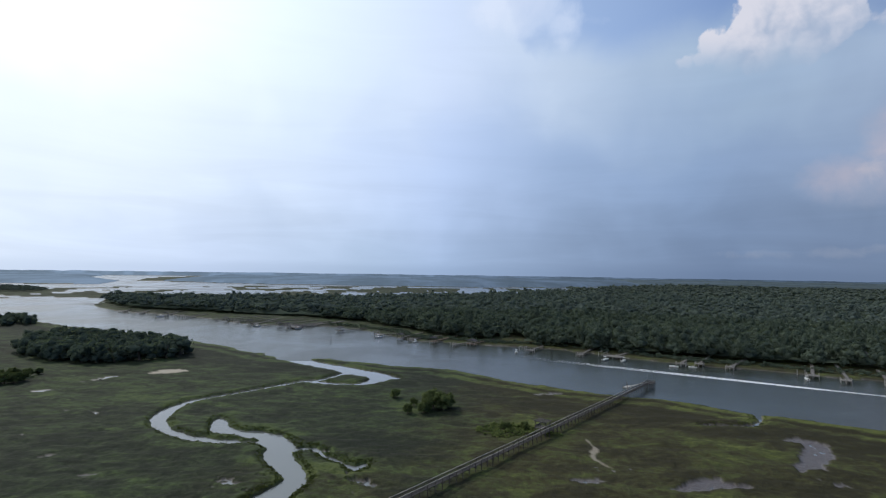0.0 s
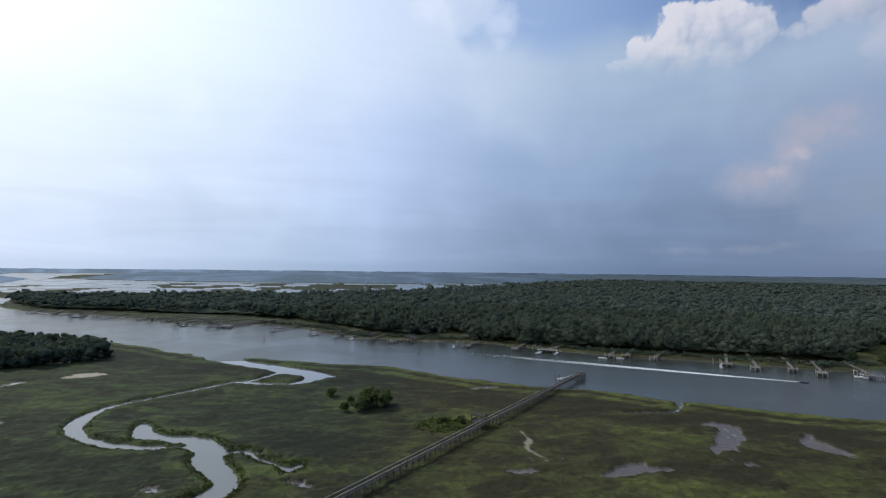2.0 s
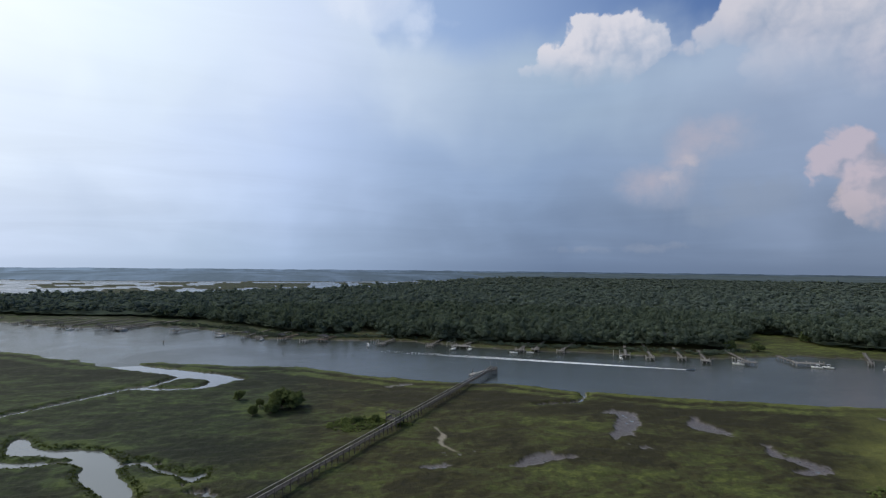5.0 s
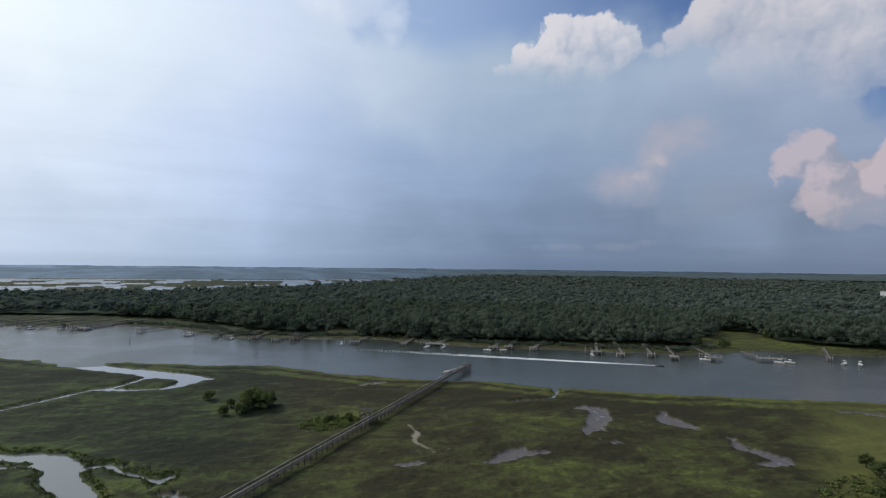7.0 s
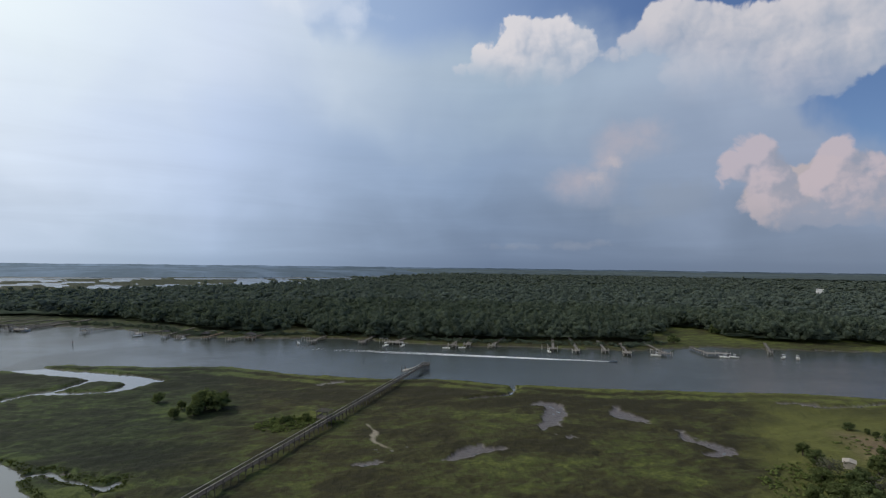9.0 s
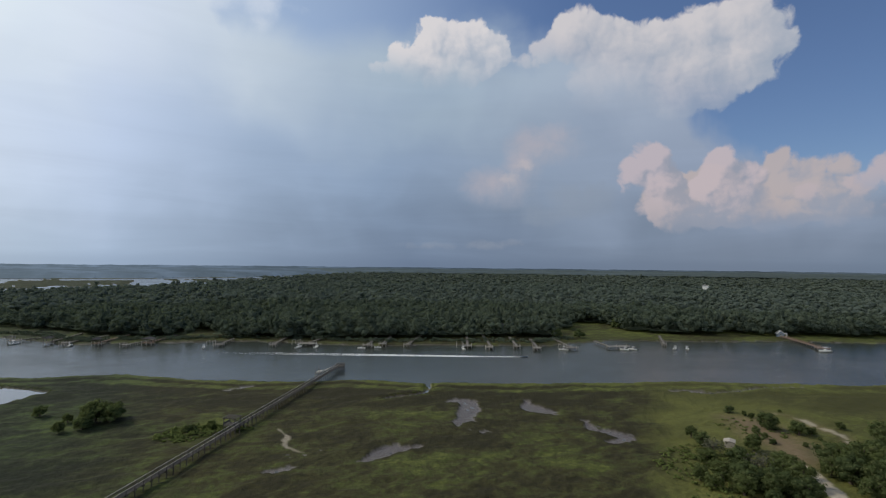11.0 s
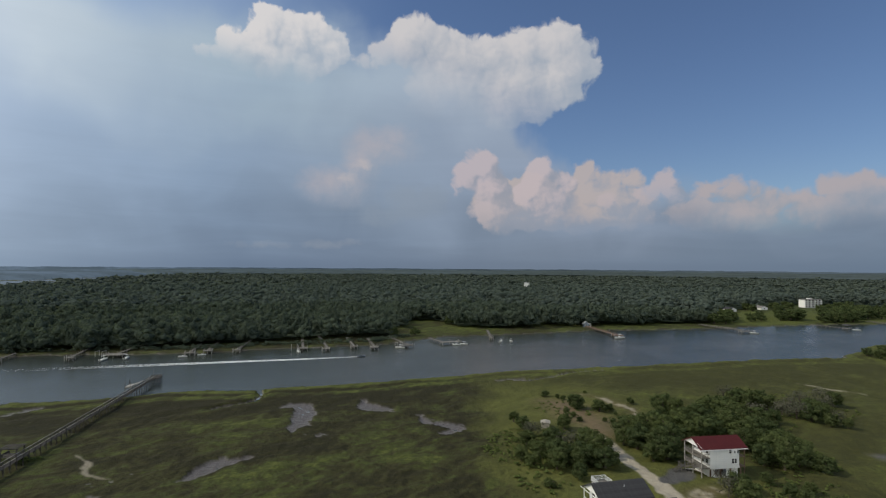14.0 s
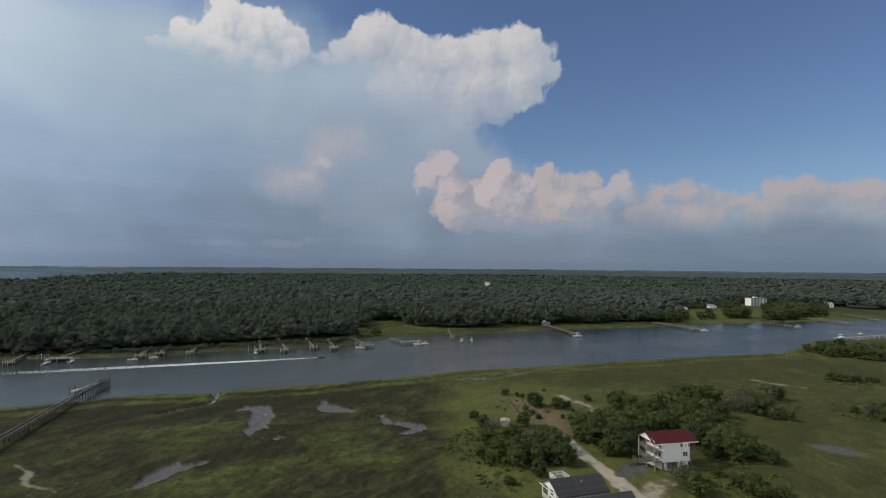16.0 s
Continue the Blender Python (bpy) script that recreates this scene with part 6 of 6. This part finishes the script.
    part("bay", boxes((Lh - 4.4, Lh - 2.9, -0.5, -0.05, f1 + 3.1, f1 + 5.0)), WHITE, root, "small white bay window box")
    for x, z, w, h in ((px + 6.0, f1 + 3.7, 0.65, 1.1), (px + 7.0, f1 + 3.7, 0.65, 1.1), (Lh - 3.9, f1 + 1.0, 0.6, 1.2), (Lh - 3.1, f1 + 1.0, 0.6, 1.2), (Lh - 2.35, f1 + 3.6, 0.4, 1.2)):
        window(root, x, -0.05, z, w, h, "-y")
    window(root, Lh - 3.65, -0.5, f1 + 3.9, 0.35, 0.5, "-y")
    for z in (f1, f1 + 2.7):
        for y, w, h in ((1.2, 0.9, 1.1), (6.6, 0.9, 1.1)):
            window(root, px, y, z + 0.9, w, h, "-x")
        for y in (2.9, 4.9):
            d = part("door", boxes((px - 0.06, px - 0.003, y - 0.48, y + 0.48, z + 0.02, z + 2.05)), WHITE, root, "white porch door")
            part("pane", boxes((px - 0.075, px - 0.06, y - 0.32, y + 0.32, z + 0.9, z + 1.9)), DARK_GLASS, d)


build_stilt_house()


def build_dark_roof_house():
    turn = math.degrees(math.atan2(-6.6, 9.2))
    z0 = height_at(118, 50)
    root = thing("beach_house", at(112.9, 51.2, z0, turn), "white beach house with a charcoal shingle roof and porches", "house")
    Lh, W, f1, ev, rise = 12.5, 8.4, 2.6, 5.9, 2.3
    for i in range(4):
        for j in range(3):
            part("stilt", boxes((0.5 + i * 3.7, 0.8 + i * 3.7, 0.3 + j * 3.7, 0.6 + j * 3.7, -0.3, f1)), WOOD_BROWN, root)
    bm = bmesh.new()
    gable_wall(bm, 1.8, Lh, 0.0, W, f1, ev, rise - 0.15)
    part("wall", bm, WHITE, root)
    bm = bmesh.new()
    v = [bm.verts.new(c) for c in ((0.0, 0, ev), (0.0, W, ev), (0.0, W / 2, ev + rise - 0.1), (0.12, 0, ev), (0.12, W, ev), (0.12, W / 2, ev + rise - 0.1))]
    for f in ((1, 0, 2), (3, 4, 5), (0, 1, 4, 3), (1, 2, 5, 4), (2, 0, 3, 5)):
        bm.faces.new([v[i] for i in f])
    part("gable", bm, WHITE, root)
    bm = bmesh.new()
    gable_roof(bm, -0.1, Lh, 0.0, W, ev, rise, 0.4, 0.2)
    roof = part("roof", bm, DARK_ROOF, root, "charcoal shingle roof")
    course = bmesh.new()
    k = rise / (W / 2)
    beam(course, (-0.5, 0, 0), (Lh + 0.4, 0, 0), 0.30, 0.03)
    course = shared("shingle_course", course, DARK_ROOF)
    for i in range(15):
        y = -0.25 + i * 0.3
        piece("shingle_course", course, roof, pose(0, y, ev + y * k + 0.015, math.degrees(math.atan(k)) - 3, 0, 0))
    part("barge_board", boxes((-0.55, -0.48, -0.4, W + 0.4, ev - 0.3, ev - 0.12)), WHITE, root)
    part("porch_deck", boxes((0.0, 1.8, 0.0, W, f1 - 0.2, f1)), WOOD_GREY, root)
    for y in (0.1, W * 0.33, W * 0.66, W - 0.1):
        part("porch_post", boxes((0.05, 0.2, y - 0.08, y + 0.08, f1, ev)), WHITE, root)
    rail = bmesh.new()
    beam(rail, (0.1, 0, f1 + 0.95), (0.1, W, f1 + 0.95), 0.09)
    beam(rail, (0.1, 0, f1 + 0.15), (0.1, W, f1 + 0.15), 0.07)
    for i in range(38):
        box(rail, 0.07, 0.13, i * 0.22 - 0.02, i * 0.22 + 0.02, f1 + 0.15, f1 + 0.95)
    part("porch_railing", rail, WHITE, root, "white porch railing")
    for y in (1.6, 4.2, 6.8):
        window(root, 1.8, y, f1 + 0.6, 1.2, 1.6, "-x")
    # wing towards the drive
    bm = bmesh.new()
    gable_wall(bm, 2.4, Lh + 4.0, -5.2, -0.1, f1 - 0.6, ev - 1.1, 1.4)
    part("wing_wall", bm, WHITE, root)
    bm = bmesh.new()
    gable_roof(bm, 2.2, Lh + 4.0, -5.2, -0.1, ev - 1.1, 1.5, 0.35, 0.2)
    part("wing_roof", bm, DARK_ROOF, root, "charcoal shingle roof of the wing")
    window(root, 2.4, -2.6, f1 + 0.2, 1.0, 1.2, "-x")
    # raised deck with a white railing behind the ridge
    part("roof_deck", boxes((4.0, 7.6, W + 0.2, W + 3.6, f1 + 2.6, f1 + 2.8)), WOOD_GREY, root)
    rail = bmesh.new()
    for a, b in (((4.0, W + 0.3), (4.0, W + 3.6)), ((4.0, W + 3.6), (7.6, W + 3.6)), ((7.6, W + 3.6), (7.6, W + 0.3))):
        for z in (f1 + 2.95, f1 + 3.8):
            beam(rail, (*a, z), (*b, z), 0.09)
        for i in range(16):
            x, y = a[0] + (b[0] - a[0]) * i / 15, a[1] + (b[1] - a[1]) * i / 15
            box(rail, x - 0.03, x + 0.03, y - 0.03, y + 0.03, f1 + 2.8, f1 + 3.8)
    part("deck_railing", rail, WHITE, root, "white deck railing")
    for x in (4.2, 7.4):
        part("deck_post", boxes((x - 0.1, x + 0.1, W + 3.3, W + 3.5, -0.3, f1 + 2.6)), WHITE, root)
    bm = bmesh.new()
    pole(bm, 7.0, W * 0.3, ev + W * 0.3 * k, ev + W * 0.3 * k + 0.5, 0.06)
    part("vent_pipe", bm, WHITE, root)


build_dark_roof_house()


def build_walkway():
    """Timber walkway with rails that leads from the house over the marsh edge."""
    root = thing("boardwalk", at(113.5, 60.5, height_at(113, 60), 118), "weathered timber boardwalk with rails beside the house", "boardwalk")
    part("deck", boxes((0, 11, -0.7, 0.7, 0.75, 0.85)), WOOD_GREY, root)
    for s in (-0.7, 0.7):
        bm = boxes((0, 11, s - 0.05, s + 0.05, 1.65, 1.75), (0, 11, s - 0.03, s + 0.03, 1.2, 1.3))
        for i in range(6):
            box(bm, i * 2.2 - 0.06, i * 2.2 + 0.06, s - 0.06, s + 0.06, -0.5, 1.7)
        part("railing", bm, WOOD_GREY, root)


build_walkway()


def build_shed():
    x, y = 168.5, 97.5
    root = thing("shed", at(x, y, height_at(x, y), 30), "small pale shed roof among the bushes", "shed")
    part("wall", boxes((-1.7, 1.7, -1.4, 1.4, -0.2, 2.0)), TAN_WALL, root)
    bm = bmesh.new()
    gable_roof(bm, -1.7, 1.7, -1.4, 1.4, 2.0, 0.35, 0.3, 0.1)
    part("roof", bm, TAN_WALL, root, "pale weathered roof")


build_shed()


def build_house(x, y, turn, L, W, storeys, wall, roof, label, rise=2.2, group="houses on the far bank", base=0.0, hip=False):
    root = thing("house", at(x, y, height_at(x, y) + base, turn), label, "house", group)
    H = storeys * 2.9
    bm = bmesh.new()
    gable_wall(bm, -L / 2, L / 2, -W / 2, W / 2, -0.5, H, rise - 0.15)
    part("wall", bm, wall, root)
    bm = bmesh.new()
    gable_roof(bm, -L / 2, L / 2, -W / 2, W / 2, H, rise, 0.5, 0.25)
    part("roof", bm, roof, root)
    for s in range(storeys):
        n = max(2, int(L / 3))
        for i in range(n):
            window(root, -L / 2 + (i + 0.5) * L / n, -W / 2 - 0.01, s * 2.9 + 0.9, 1.1, 1.4, "-y")
        window(root, -L / 2 - 0.01, 0, s * 2.9 + 0.9, 1.2, 1.4, "-x")
    part("porch", boxes((-L * 0.3, L * 0.3, -W / 2 - 2.4, -W / 2 - 0.05, -0.4, 0.35), (-L * 0.32, L * 0.32, -W / 2 - 2.6, -W / 2 - 0.05, 2.6, 2.75),
                        *((-L * 0.29 + i * L * 0.19, -L * 0.29 + i * L * 0.19 + 0.15, -W / 2 - 2.3, -W / 2 - 2.1, 0.35, 2.6) for i in range(4))), WHITE, root)
    return root


for spec in ((8, 512, 35, 14, 9, 2, BLUE_WALL, GREY_ROOF, "grey-blue house half hidden by oaks on the far bank"), (103, 557, 30, 15, 10, 2, BLUE_WALL, GREY_ROOF, "grey house roof among the far treetops"),
             (286, 367, 38, 16, 8, 1, WHITE, DARK_ROOF, "low white house under the oaks by the water"), (327, 352, 35, 12, 8, 1, BLUE_WALL, GREY_ROOF, "small grey house at the edge of the lawn"),
             (474, 231, 38, 6, 5, 1, BLUE_WALL, WHITE, "small blue boathouse with a white gable at the dock"), (760, 172, 50, 14, 9, 1, WHITE, DARK_ROOF, "low white house beside the lawn"),
             (822, 148, 50, 12, 9, 1, WHITE, GREY_ROOF, "white cottage behind the lawn"), (931, 45, 45, 16, 10, 1, WHITE, GREY_ROOF, "white house among trees by the water"),
             (880, 30, 50, 12, 8, 1, WHITE, GREY_ROOF, "white house close to the far shore"), (955, 17, 45, 10, 8, 2, WHITE, GREY_ROOF, "white two-storey house with a pointed roof"),
             (1153, -14, 50, 30, 12, 2, WHITE, GREY_ROOF, "long white row of houses near the shore"), (1125, -40, 50, 26, 12, 1, WHITE, GREY_ROOF, "long white building near the shore"),
             (1145, 178, 40, 34, 14, 2, TAN_WALL, GREY_ROOF, "tan flat building among the trees"), (1220, 306, 30, 44, 16, 2, TAN_WALL, GREY_ROOF, "low pale building far among the trees")):
    build_house(*spec)


def build_tower_house():
    root = thing("tall_house", at(970, 607, -1.5, 35) @ Matrix.Diagonal((1.25, 1.25, 1.25, 1)), "tall white house rising above the far treetops", "house")
    part("wall", boxes((-4, 4, -3.5, 3.5, -1, 19.5)), WHITE, root)
    for z in (12.6, 15.6, 18.6):
        part("balcony", boxes((-4.4, 4.4, -4.8, -3.52, z, z + 0.3), (-4.4, 4.4, -4.8, -4.7, z + 0.3, z + 1.0)), WHITE, root)
    for z in (13.1, 16.1):
        for x in (-2.6, 0, 2.6):
            window(root, x, -3.5, z, 1.8, 1.9, "-y")
    bm = bmesh.new()
    gable_roof(bm, -4, 4, -3.5, 3.5, 19.5, 1.8, 0.6, 0.3)
    part("roof", bm, GREY_ROOF, root)


build_tower_house()


def build_apartments():
    a, b = Vector((906, 110, 0)), Vector((923, 92, 0))
    d = b - a
    L = d.length
    root = thing("apartment_building", at(a.x, a.y, 1.6, math.degrees(math.atan2(d.y, d.x))), "white four-storey apartment building with rows of balconies", "apartment building")
    part("wall", boxes((0, L, 0, 11, -1, 11.4)), WHITE, root)
    part("roof", boxes((-0.8, L + 0.8, -2.2, 11.6, 11.404, 11.9)), GREY_ROOF, root, "grey flat roof")
    part("roof_house", boxes((L * 0.4, L * 0.6, 4, 9, 11.904, 13.2)), WHITE, root)
    for i in range(4):
        z = i * 2.8
        for j in range(5):
            x = (j + 0.5) * L / 5
            part("balcony", boxes((x - 2.1, x + 2.1, -1.8, -0.02, z + 0.1, z + 0.3), (x - 2.1, x + 2.1, -1.8, -1.7, z + 0.3, z + 0.75)), WHITE, root)
            window(root, x, 0, z + 0.45, 3.4, 2.0, "-y")
    for j in range(6):
        x = min(max(j * L / 5, 0.3), L - 0.3)
        part("pier_column", boxes((x - 0.3, x + 0.3, -2.0, -0.02, -1, 11.4)), WHITE, root)


build_apartments()


def build_lawn_trees():
    """Trees that stand singly on the far lawns."""
    spots = [(655, 118, 9), (678, 104, 14), (686, 96, 15), (697, 90, 15), (690, 106, 13), (704, 97, 14), (735, 62, 15), (748, 52, 15), (757, 42, 15), (768, 34, 15), (780, 22, 14), (640, 125, 11),
             (700, 128, 9), (720, 112, 9), (392, 330, 10), (410, 350, 11), (300, 312, 9), (318, 305, 8), (800, 62, 14), (815, 48, 15), (830, 40, 15), (800, 80, 13), (845, 60, 15), (770, 120, 12),
             (880, 70, 14), (850, 120, 12), (900, 60, 14), (905, 20, 13), (692, 66, 14), (700, 58, 15), (708, 50, 15), (716, 44, 14), (724, 54, 15),
             (730, 40, 14), (714, 62, 15), (742, 70, 14), (762, 58, 15), (776, 48, 15), (790, 40, 15), (806, 30, 14), (820, 22, 13), (838, 26, 13), (785, 68, 14), (812, 70, 14), (828, 58, 15),
             (590, 148, 13), (600, 140, 12), (612, 146, 14), (624, 138, 12), (636, 148, 14), (650, 156, 13), (664, 150, 12), (780, 150, 11), (796, 160, 12), (838, 135, 12), (870, 128, 12)]
    for i, (x, y, h) in enumerate(spots):
        tree("live_oak", x, y, h, i, "trees on the far lawns")


build_lawn_trees()


def build_near_dock():
    """Dock with pale piles and a covered boat behind the thicket on the near bank."""
    a, b = Vector((592, -28, 0)), Vector((536, 6, 0))
    d = b - a
    root = thing("dock", at(a.x, a.y, 0, math.degrees(math.atan2(d.y, d.x))), "grey timber dock with tall pale piles near the point", "dock")
    part("walkway", boxes((-10, d.length, -1.3, 1.3, 1.1, 1.3)), WOOD_PALE, root)
    for i in range(9):
        piece("piling", PALE_PILE, root, at(4 + i * 7, 6, 1.8))
        piece("piling", PILE, root, at(4 + i * 7, -1.4, 1.2))
    build_boat(556, 2, -32, 9, True, "moored boat with a yellow canvas cover", "moored boats")
    build_boat(600, -12, -32, 6, True)


build_near_dock()
